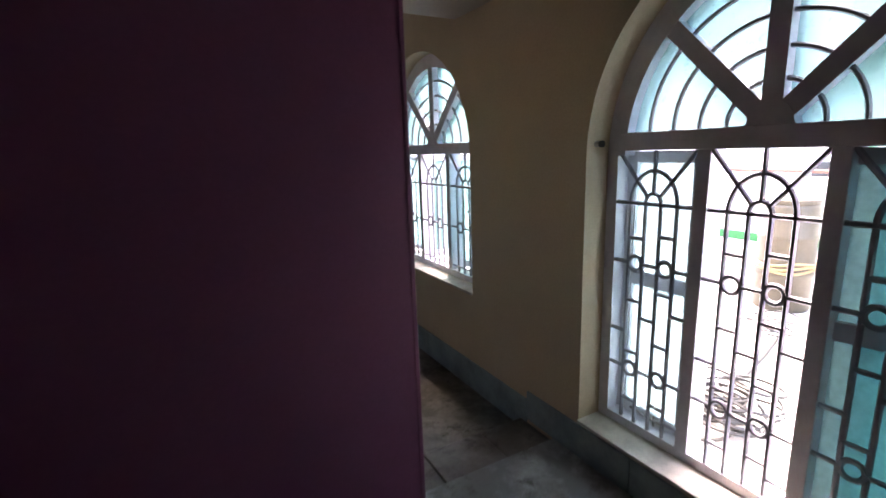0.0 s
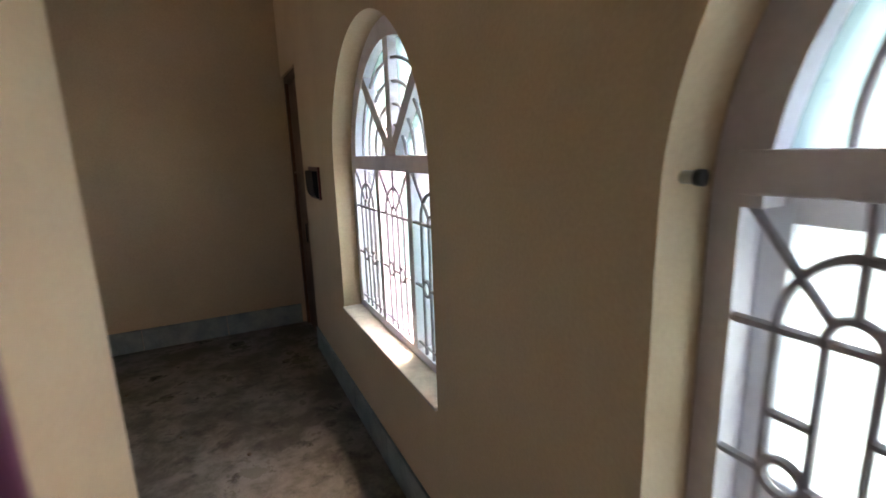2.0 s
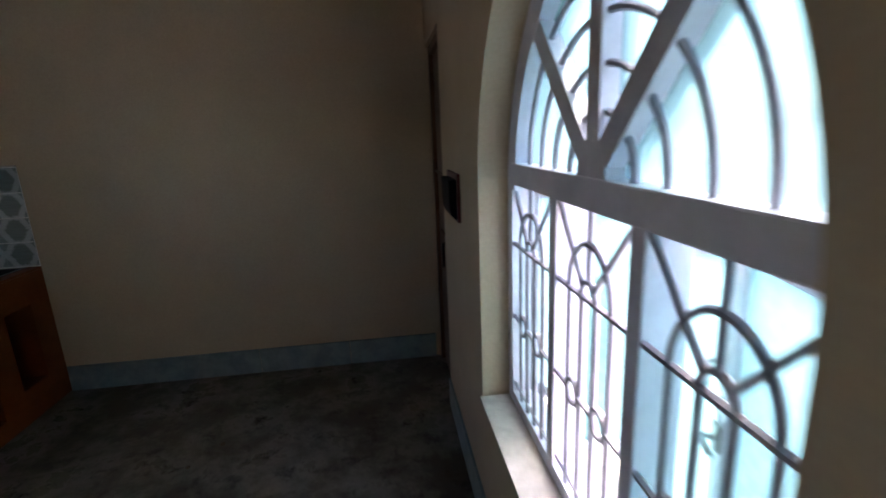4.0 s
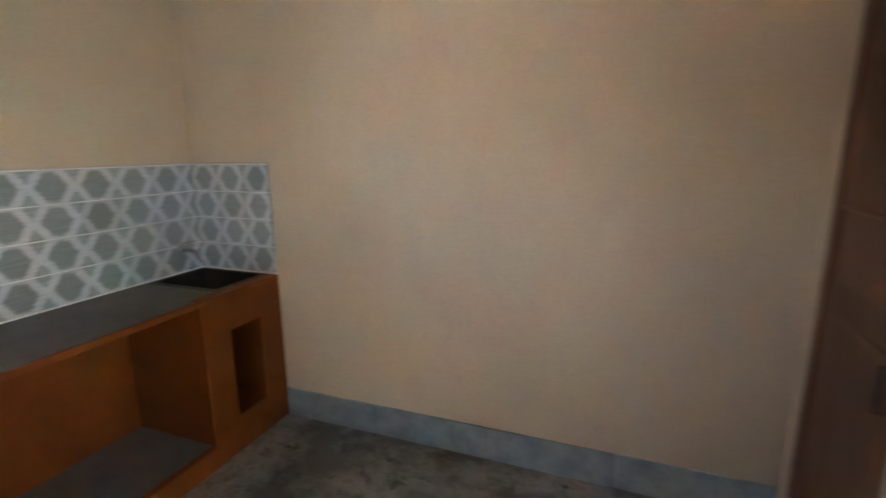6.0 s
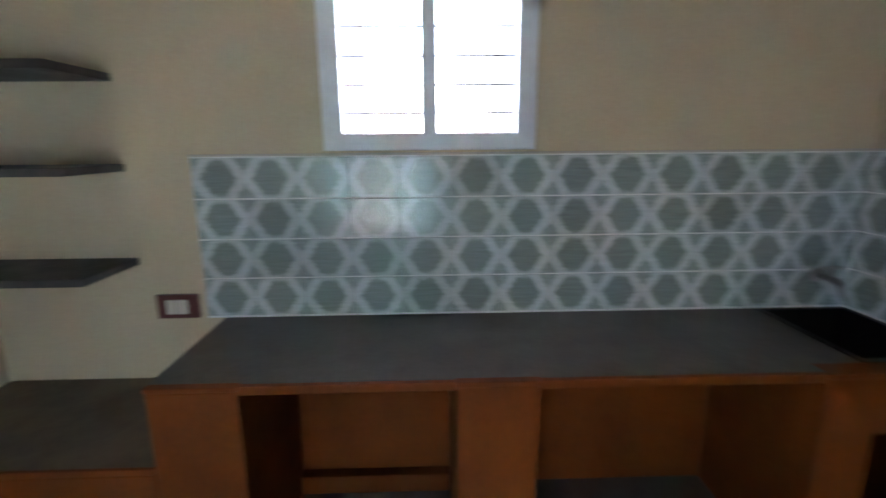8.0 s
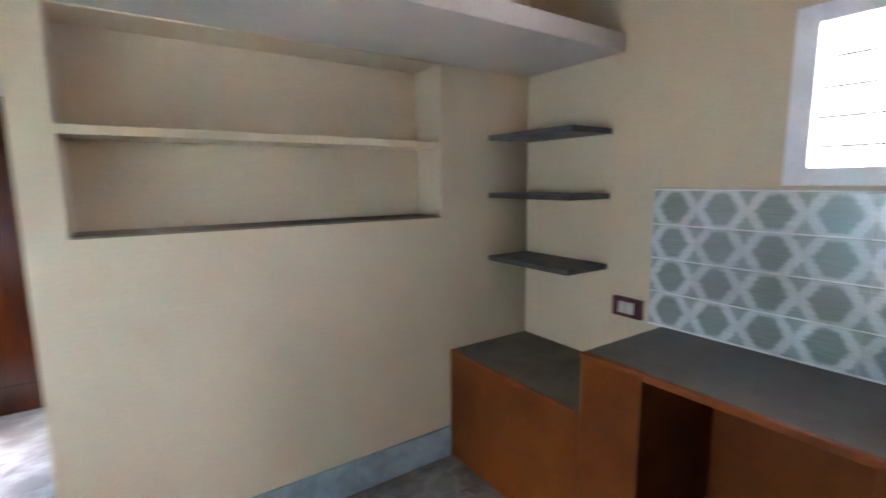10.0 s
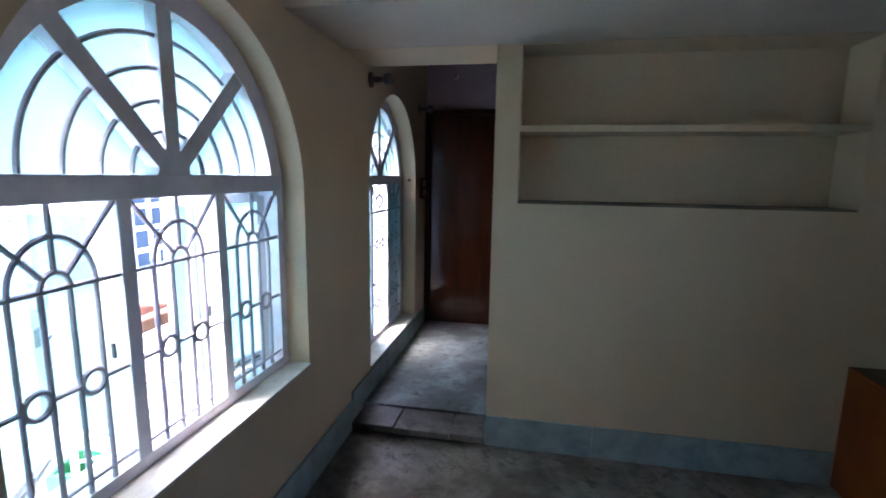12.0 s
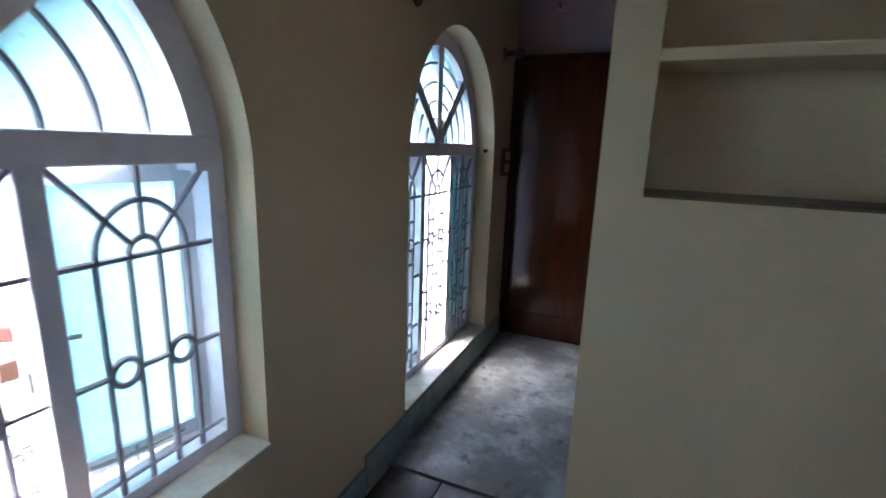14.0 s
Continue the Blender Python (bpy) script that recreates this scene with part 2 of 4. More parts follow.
ORANGE = surface("orange_plaster", (0.185, 0.043, 0.004), 0.55, spec=0.2, scale=3, grain=50, bump=0.25, dark=(0.13, 0.030, 0.003), vary=0.03)
CEMENT = surface("counter_cement", (0.105, 0.096, 0.087), 0.5, scale=4, grain=45, bump=0.25, dark=(0.08, 0.073, 0.068))
CEMENT_BROWN = surface("rough_cement", (0.15, 0.112, 0.074), 0.7, scale=4, grain=45, bump=0.35, dark=(0.10, 0.075, 0.05))
BLACK_STONE = surface("black_stone", (0.012, 0.012, 0.013), 0.35, scale=6, grain=60, bump=0.1)
SLATE = surface("shelf_slate", (0.075, 0.07, 0.068), 0.5, scale=7, grain=60, bump=0.3, dark=(0.04, 0.038, 0.037))
FRAME = surface("window_grey_paint", (0.78, 0.76, 0.84), 0.45, scale=6, grain=70, bump=0.12, stain=0.08)
SASH = surface("sash_white_paint", (0.80, 0.80, 0.84), 0.42, scale=6, grain=70, bump=0.12, stain=0.07)
RODS = surface("grille_iron_paint", (0.44, 0.43, 0.50), 0.4, metal=0.0, scale=12, grain=90, bump=0.2)
SILL = surface("sill_plaster", (0.60, 0.56, 0.49), 0.6, scale=8, grain=60, bump=0.25, stain=0.14)
FROST = frosted("obscured_glass", (0.37, 0.53, 0.54), 0.12)
FROST_GREEN = frosted("green_obscured_glass", (0.20, 0.33, 0.34), 0.2)
FAN_GLASS = patterned("pattern_glass", (0.265, 0.385, 0.39))
FROST_MID = frosted("white_obscured_glass", (0.45, 0.56, 0.57), 0.15)
FROST_PALE = frosted("pale_obscured_glass", (0.82, 0.88, 0.90), 0.3)
DOORWOOD = wood("varnished_door_wood", (0.050, 0.0115, 0.003), (0.026, 0.006, 0.002), 0.14, spec=0.4)
DOORDARK = wood("stained_door_wood", (0.13, 0.054, 0.021), (0.07, 0.028, 0.011), 0.5)
BLACK = surface("black_plastic", (0.014, 0.014, 0.017), 0.4, stain=0.1, scale=20, grain=90, bump=0.05)
BLUEBLACK = surface("blue_black_plastic", (0.006, 0.008, 0.014), 0.6, stain=0.1, scale=20, grain=90, bump=0.05, spec=0.15)
MAROON = surface("maroon_switch_board", (0.13, 0.025, 0.025), 0.4, scale=20, grain=90, bump=0.05)
IVORY = surface("ivory_switch_plastic", (0.62, 0.58, 0.5), 0.35, scale=20, grain=90, bump=0.03, stain=0.06)
STEEL = surface("dull_steel", (0.36, 0.35, 0.34), 0.35, metal=0.9, scale=20, grain=90, bump=0.1)
TILE_W, TILE_H = 0.1945, 0.1565
TILES = tile_material("printed_tile", TILE_W, TILE_H)
GROUT = surface("tile_grout", (0.80, 0.81, 0.80), 0.7, scale=10, grain=90, bump=0.2)
TERRACE = surface("terrace_concrete", (0.37, 0.365, 0.355), 0.85, scale=1.5, grain=30, bump=0.3, stain=0.09)
PARAPET = surface("parapet_whitewash", (0.78, 0.77, 0.74), 0.8, scale=1.2, grain=30, stain=0.06)
GREEN = surface("green_wall_paint", (0.008, 0.14, 0.035), 0.55, scale=2, grain=40, stain=0.08)
DRUM = surface("beige_drum_plastic", (0.07, 0.060, 0.041), 0.5, scale=4, grain=60, stain=0.1)
ROPE = surface("rope_fibre", (0.34, 0.24, 0.12), 0.9, scale=30, grain=200, bump=0.5)
REDPIPE = surface("red_oxide_pipe", (0.13, 0.03, 0.02), 0.5, scale=8, grain=60)
BRICKRED = surface("orange_plank", (0.055, 0.011, 0.003), 0.7, scale=5, grain=50)
BROWNWOOD = surface("brown_plank", (0.06, 0.022, 0.010), 0.7, scale=5, grain=50)
BLUEGLASS = surface("blue_window_pane", (0.016, 0.031, 0.054), 0.55, scale=1.5, grain=20, stain=0.1, spec=0.15)
IRONWHITE = surface("white_iron_paint", (0.72, 0.72, 0.72), 0.45, scale=12, grain=80, stain=0.08)
WIRE = surface("galvanised_wire", (0.045, 0.045, 0.045), 0.45, metal=0.6, scale=10, grain=80)
CRATE = surface("green_crate_plastic", (0.008, 0.13, 0.05), 0.4, scale=10, grain=80, stain=0.06)
GREYDARK = surface("dark_grey_window", (0.02, 0.021, 0.024), 0.6, scale=6, grain=60)
GREYSHEET = surface("pale_blue_glass", (0.028, 0.037, 0.042), 0.5, scale=6, grain=60)


# ---- mesh helpers ----
def box(bm, x0, x1, y0, y1, z0, z1, bevel=0.0):
    lo = (min(x0, x1), min(y0, y1), min(z0, z1))
    hi = (max(x0, x1), max(y0, y1), max(z0, z1))
    g = bmesh.ops.create_cube(bm, size=1.0)
    for v in g["verts"]:
        v.co = Vector([lo[i] + (v.co[i] + 0.5) * (hi[i] - lo[i]) for i in range(3)])
    if bevel:
        edges = list({e for v in g["verts"] for e in v.link_edges})
        bmesh.ops.bevel(bm, geom=edges, offset=bevel, segments=2, profile=0.6, affect="EDGES")
    return bm


def boxed(*a, bevel=0.0):
    return box(bmesh.new(), *a, bevel=bevel)


def tube(bm, pts, r, seg=6, closed=False):
    """A round bar along the points."""
    pts = [Vector(p) for p in pts]
    n = len(pts)
    rings = []
    for i, p in enumerate(pts):
        a = pts[(i - 1) % n] if (closed or i > 0) else p
        b = pts[(i + 1) % n] if (closed or i < n - 1) else p
        d = (b - a).normalized()
        side = d.cross(Vector((1, 0, 0)))
        if side.length < 0.05:
            side = d.cross(Vector((0, 0, 1)))
        side.normalize()
        up = side.cross(d)
        rings.append([bm.verts.new(p + r * (math.cos(q) * side + math.sin(q) * up)) for q in [k * math.tau / seg for k in range(seg)]])
    for i in range(n if closed else n - 1):
        A, B = rings[i], rings[(i + 1) % n]
        for k in range(seg):
            bm.faces.new((A[k], A[(k + 1) % seg], B[(k + 1) % seg], B[k]))
    if not closed:
        bm.faces.new(rings[0][::-1])
        bm.faces.new(rings[-1])
    return bm


def lathe(bm, profile, centre=(0, 0, 0), seg=24, axis="Z"):
    """A turned body from (radius, height) pairs."""
    c = Vector(centre)
    rings = []
    for r, h in profile:
        ring = []
        for k in range(seg):
            q = k * math.tau / seg
            p = (r * math.cos(q), r * math.sin(q), h) if axis == "Z" else (h, r * math.cos(q), r * math.sin(q))
            ring.append(bm.verts.new(c + Vector(p)))
        rings.append(ring)
    for A, B in zip(rings, rings[1:]):
        for k in range(seg):
            bm.faces.new((A[k], A[(k + 1) % seg], B[(k + 1) % seg], B[k]))
    bm.faces.new(rings[0][::-1])
    bm.faces.new(rings[-1])
    return bm


def prism(bm, poly, x0, x1):
    """A polygon in (y, z), drawn out from x0 to x1."""
    a = [bm.verts.new((x0, y, z)) for y, z in poly]
    b = [bm.verts.new((x1, y, z)) for y, z in poly]
    bm.faces.new(a[::-1])
    bm.faces.new(b)
    for i in range(len(poly)):
        j = (i + 1) % len(poly)
        bm.faces.new((a[i], a[j], b[j], b[i]))
    return bm


def mesh_of(name, bm, mats, smooth=False):
    bmesh.ops.recalc_face_normals(bm, faces=bm.faces)
    me = bpy.data.meshes.new(name)
    bm.to_mesh(me)
    bm.free()
    for m in mats if isinstance(mats, (list, tuple)) else [mats]:
        me.materials.append(m)
    if smooth:
        me.polygons.foreach_set("use_smooth", [True] * len(me.polygons))
    return me


def part(name, bm, mat, parent, label="", smooth=False):
    ob = new(name, mesh_of(name, bm, mat, smooth))
    ob.parent = parent
    if label:
        tagged(ob, label)
    return ob


def thing(name, label, category, group="", at=(0, 0, 0)):
    ob = new(name)
    ob.location = at
    ob.empty_display_size = 0.1
    return tagged(ob, label, category, group)


def structure(name, bm, mat, label, category="", smooth=False):
    ob = new(name, mesh_of(name, bm, mat, smooth))
    return tagged(ob, label, category or name.split("_")[0], "", "structure")


# ---- plan ----
W = -3.13          # counter wall
YE = 3.45          # end wall of the kitchen
GAP = -0.807       # end of the partition
T = 0.395          # partition
TH = 0.25          # outer walls
HALL = -2.0        # wall behind the passage door
CEILING = 2.95
LINTEL = 2.17
PASS = 0.07        # passage floor
K0, K1, KS = 0.514, 1.806, 0.616
P0, P1, PS = -1.567, -0.358, 0.24
SPRING = 1.42
APEX = 2.09


def arch(a, b):
    c, r = (a + b) / 2, (b - a) / 2
    return lambda s: SPRING + (APEX - SPRING) * math.sqrt(max(0.0, 1 - ((s - c) / r) ** 2))


def pierced_wall(bm, put, s0, s1, z0, z1, thick, holes, back_mat=0, caps=True):
    """A wall along s with openings; put(s, d, z) gives the place d behind the face. A hole is (a, b, bottom, top(s), depth or None)."""
    cuts = {s0, s1}
    for a, b, lo, top, dep in holes:
        cuts |= {a, b}
        if top(a) != top((a + b) / 2):
            n = 48
            cuts |= {(a + b) / 2 - (b - a) / 2 * math.cos(math.pi * i / n) for i in range(1, n)}
    cuts = sorted(c for c in cuts if s0 - 1e-9 <= c <= s1 + 1e-9)

    def quad(*pts, mat=0):
        vs = [bm.verts.new(put(*p)) for p in pts]
        f = bm.faces.new(vs)
        f.material_index = mat
    for a, b in zip(cuts, cuts[1:]):
        mid = (a + b) / 2
        inside = [h for h in holes if h[0] < mid < h[1]]
        for d in (0.0, thick):
            spans, low = [], (z0, z0)
            for h in sorted(inside, key=lambda q: q[2]):
                if d and h[4]:
                    continue
                spans.append((low, (h[2], h[2])))
                low = (h[3](a), h[3](b))
            spans.append((low, (z1, z1)))
            for (l0, l1), (h0, h1) in spans:
                if h0 - l0 > 1e-6 or h1 - l1 > 1e-6:
                    quad((a, d, l0), (b, d, l1), (b, d, h1), (a, d, h0), mat=back_mat if d else 0)
        for h in inside:
            dep = h[4] or thick
            if h[2] > z0 + 1e-6:
                quad((a, 0, h[2]), (b, 0, h[2]), (b, dep, h[2]), (a, dep, h[2]))
            quad((a, 0, h[3](a)), (b, 0, h[3](b)), (b, dep, h[3](b)), (a, dep, h[3](a)))
            if h[4]:
                quad((a, dep, h[2]), (b, dep, h[2]), (b, dep, h[3](b)), (a, dep, h[3](a)))
        quad((a, 0, z1), (b, 0, z1), (b, thick, z1), (a, thick, z1))
        if not any(h[2] <= z0 + 1e-6 for h in inside):
            quad((a, 0, z0), (b, 0, z0), (b, thick, z0), (a, thick, z0))
    for h in holes:
        for s in (h[0], h[1]):
            if s0 + 1e-6 < s < s1 - 1e-6 and h[3](s) - h[2] > 1e-6:
                dep = h[4] or thick
                quad((s, 0, h[2]), (s, dep, h[2]), (s, dep, h[3](s)), (s, 0, h[3](s)))
    for s in (s0, s1) if caps else ():
        quad((s, 0, z0), (s, thick, z0), (s, thick, z1), (s, 0, z1))
    bmesh.ops.remove_doubles(bm, verts=bm.verts, dist=1e-5)
    return bm


def flat(z):
    return lambda s: z


# ---- setting ----
DOOR_Y0, DOOR_Y1 = 2.77, YE - 0.01
bm = pierced_wall(bmesh.new(), lambda s, d, z: (d, s, z), HALL - TH, YE + TH, -0.3, CEILING, TH,
                  [(P0, P1, PS, arch(P0, P1), None), (K0, K1, KS, arch(K0, K1), None), (DOOR_Y0, DOOR_Y1, -0.005, flat(2.165), None)])
structure("wall_east", bm, CREAM, "cream painted plaster wall with two arched windows")
bm = pierced_wall(bmesh.new(), lambda s, d, z: (s, -d, z), -4.4, 0.0, -0.3, CEILING, T,
                  [(GAP, 0.0, -0.3, flat(LINTEL), None), (-2.5, -0.933, 1.38, flat(LINTEL - 0.004), 0.24)], 1, False)
structure("wall_partition", bm, [CREAM, PURPLE], "partition wall, cream towards the kitchen and purple towards the hall, with a recessed niche")
KW0, KW1, KWZ0, KWZ1 = 1.348, 2.118, 1.545, 2.16
bm = pierced_wall(bmesh.new(), lambda s, d, z: (W - d, s, z), 0.0, YE + TH, -0.3, CEILING, TH, [(KW0, KW1, KWZ0, flat(KWZ1), None)])
structure("wall_west", bm, CREAM, "cream painted kitchen wall above the counter")
bm = pierced_wall(bmesh.new(), lambda s, d, z: (s, YE + d, z), W, -0.0, -0.3, CEILING, TH, [])
structure("wall_north", bm, CREAM, "bare cream painted end wall of the kitchen")
structure("floor_kitchen", boxed(W, 0.0, 0.0, YE, -0.3, 0.0), FLOOR, "worn grey cement floor with damp stains", "floor")
structure("floor_passage", boxed(-4.4, 0.0, HALL, -0.205, -0.3, PASS), FLOOR_PASS, "worn grey cement floor of the raised passage", "floor")
structure("wall_hall_south", boxed(-4.4, 0.0, HALL - TH, HALL, -0.3, CEILING), MAUVE, "dim mauve painted hall wall", "wall")
structure("wall_hall_west", boxed(-4.65, -4.4, HALL - TH, -T, -0.3, CEILING), PURPLE, "purple painted hall wall", "wall")
structure("ceiling", boxed(-4.65, TH, HALL - TH, YE + TH, CEILING, CEILING + 0.15), CEIL, "plain whitewashed ceiling")
structure("loft_slab", boxed(W, 0.0, 0.0, 0.64, LINTEL, 2.257, bevel=0.006), CEIL, "plastered loft slab along the partition", "slab")
structure("niche_shelf", boxed(-2.5, -0.933, -0.24, -0.003, 1.745, 1.778, bevel=0.004), CREAM, "cream painted plaster shelf in the wall niche", "shelf")

# thin dark layer over the cream niche bed, standing in for its shade
structure("niche_ledge", boxed(-2.498, -0.935, -0.239, -0.003, 1.377, 1.389, bevel=0.002), CEMENT_BROWN, "thin brown layer on the bed of the wall niche, its shade put into the colour", "ledge")
structure("corner_bead", boxed(GAP - 0.012, GAP + 0.004, -T - 0.004, -T + 0.010, PASS, LINTEL - 0.002, bevel=0.003), PURPLE, "thin purple painted bead on the partition corner", "trim")
# skirting stones, piece by piece
def skirting(name, spans, label):
    ob = tagged(new(name), label, "baseboard", "", "structure")
    for (x0, y0, x1, y1, zb, zt) in spans:
        length = max(abs(x1 - x0), abs(y1 - y0))
        n = max(1, round(length / 0.6))
        for i in range(n):
            a, b = i / n, (i + 1) / n
            if abs(x1 - x0) > abs(y1 - y0):
                g = 0.0015 / length
                part("skirting_stone", boxed(x0 + (x1 - x0) * (a + g), x0 + (x1 - x0) * (b - g), y0, y1, zb, zt, bevel=0.003), SKIRT, ob)
            else:
                g = 0.0015 / length
                part("skirting_stone", boxed(x0, x1, y0 + (y1 - y0) * (a + g), y0 + (y1 - y0) * (b - g), zb, zt, bevel=0.003), SKIRT, ob)
    return ob


SK = 0.18
skirting("baseboard_kitchen", [(-2.55, -0.0, GAP, 0.012, 0, SK), (-2.55, YE - 0.012, -0.013, YE, 0, SK),
                               (-0.012, 0.0, 0.0, DOOR_Y0, 0, SK)], "blue-grey stone skirting round the kitchen walls")
skirting("baseboard_passage", [(-0.012, HALL + 0.06, 0.0, -0.003, PASS, 0.228), (GAP, -T, GAP + 0.012, -0.005, PASS, 0.178)], "blue-grey stone skirting along the passage")

# step of stone slabs
step = tagged(new("step"), "low step of worn stone slabs up to the passage", "step", "", "structure")
for a, b, y0 in ((-0.016, -0.27, 0.035), (-0.275, -0.60, 0.04), (-0.605, GAP + 0.003, 0.03)):
    part("stone_slab", boxed(a, b, -0.2, y0, 0.018, 0.054 + 0.006 * random.random(), bevel=0.006), SLAB, step)
part("riser", boxed(-0.016, GAP + 0.003, -0.2, -0.02, 0.0, 0.018), CEMENT, step, "recessed cement under the slabs")


# ---- arched windows ----
def arc_pts(c, zc, ry, rz, a0, a1, n):
    return [(c + ry * math.cos(a0 + (a1 - a0) * i / n), zc + rz * math.sin(a0 + (a1 - a0) * i / n)) for i in range(n + 1)]


def on_x(pts, x):
    return [(x, y, z) for y, z in pts]


def grille(light0, light1, z0, z1, x, parent, bricks):
    """The iron bars of one light."""
    w, c = light1 - light0, (light0 + light1) / 2
    top = z1
    base = z1 - 0.205
    r = 0.0088 if bricks else 0.008
    g = part("grille", bmesh.new(), RODS, parent, "painted iron bars with rings and a small arch")
    bm = bmesh.new()
    ro, ri = 0.3 * w, 0.105 * w
    tube(bm, on_x(arc_pts(c, base, ro, 0.128, 0, math.pi, 20), x), r)
    tube(bm, on_x(arc_pts(c, base, ri, 0.042, 0, math.pi, 12), x), r)
    for q in (math.radians(42), math.radians(138)):
        p0 = (c + ri * math.cos(q), base + 0.042 * math.sin(q))
        edge = light1 if q < 1.5 else light0
        tube(bm, [(x, *p0), (x, edge, top)], r)
    tube(bm, [(x, c, base + 0.042), (x, c, top)], r)
    tube(bm, [(x, light0, base), (x, light1, base)], r)
    for u in (-0.3, -0.1, 0.1, 0.3):
        tube(bm, [(x + 0.002, c + u * w, base), (x + 0.002, c + u * w, z0)], r)
    h = base - z0
    rows = [0.26, 0.75] if bricks else [0.47]
    if not bricks:
        tube(bm, [(x, light0, z0 + 0.035), (x, light1, z0 + 0.035)], r * 0.7)
    rr = 0.088 * w
    for q in rows:
        z = base - q * h
        for a, b in ((light0, c - 0.2 * w - rr), (c - 0.2 * w + rr, c + 0.2 * w - rr), (c + 0.2 * w + rr, light1)):
            tube(bm, [(x, a, z), (x, b, z)], r)
    if bricks:
        for (u0, u1), qs in (((-0.3, -0.1), (0.13, 0.37, 0.60, 0.88)), ((0.1, 0.3), (0.15, 0.43, 0.67, 0.90)), ((-0.1, 0.1), (0.50,)), ((-0.5, -0.3), (0.45, 0.93)), ((0.3, 0.5), (0.58,))):
            for q in qs:
                tube(bm, [(x, c + u0 * w, base - q * h), (x, c + u1 * w, base - q * h)], r)
    me = mesh_of("grille", bm, RODS)
    g.data = me
    for q in rows:
        z = base - q * h
        for u in (-0.2, 0.2):
            part("ring", tube(bmesh.new(), on_x(arc_pts(c + u * w, z, rr, rr, 0, math.tau * 23 / 24, 23), x), r * 1.05, closed=True), RODS, g)
    return g


def sash(width, height, glass, mid, parent, hinge, swing, x, z0, sign):
    """A casement leaf hinged on the line y = hinge; sign: the way the leaf runs from its hinge when shut; swing: degrees outwards."""
    ob = part("sash", bmesh.new(), SASH, parent, "white painted casement leaf with obscured glass")
    s, d = 0.045, 0.032
    bm = bmesh.new()
    for a, b, lo, hi in ((0, s, 0, height), (width - s, width, 0, height), (s, width - s, 0, s), (s, width - s, height - s, height)):
        box(bm, 0, d, sign * a, sign * b, lo, hi, bevel=0.003)
    if mid:
        box(bm, 0.001, d - 0.001, sign * s, sign * (width - s), mid - 0.03, mid + 0.03, bevel=0.003)
    ob.data = mesh_of("sash", bm, SASH)
    ob.matrix_basis = Matrix.Translation((x, hinge, z0)) @ Matrix.Rotation(radians(-swing * sign), 4, "Z")
    cells = [(s, mid - 0.03), (mid + 0.03, height - s)] if mid else [(s, height - s)]
    for lo, hi in cells:
        part("pane", boxed(d / 2 - 0.002, d / 2 + 0.002, sign * (s - 0.004), sign * (width - s + 0.004), lo - 0.004, hi + 0.004), glass, ob, "pale obscured glass pane")
    if not mid:
        hy = sign * (width - 0.022)
        part("handle", tube(bmesh.new(), [(0.0, hy, height * 0.60), (-0.03, hy, height * 0.61), (-0.03, hy, height * 0.70), (0.0, hy, height * 0.71)], 0.006, 8), SASH, ob, "white painted pull handle", True)
        bm = boxed(-0.008, 0.0, hy - 0.014, hy + 0.014, height * 0.47, height * 0.54, bevel=0.003)
        tube(bm, [(-0.008, hy, height * 0.505), (-0.03, hy, height * 0.505), (-0.034, hy - sign * 0.05, height * 0.50)], 0.006, 8)
        part("latch", bm, STEEL, ob, "small metal casement latch")
    bm = bmesh.new()
    tube(bm, [(-0.01, sign * 0.08, 0.03), (-0.012, sign * 0.2, 0.024), (-0.01, sign * (width * 0.85), 0.03)], 0.006)
    tube(bm, [(-0.012, sign * 0.2, 0.0), (-0.012, sign * 0.2, 0.045)], 0.005)
    part("stay", bm, STEEL, ob, "thin metal casement stay")
    return ob


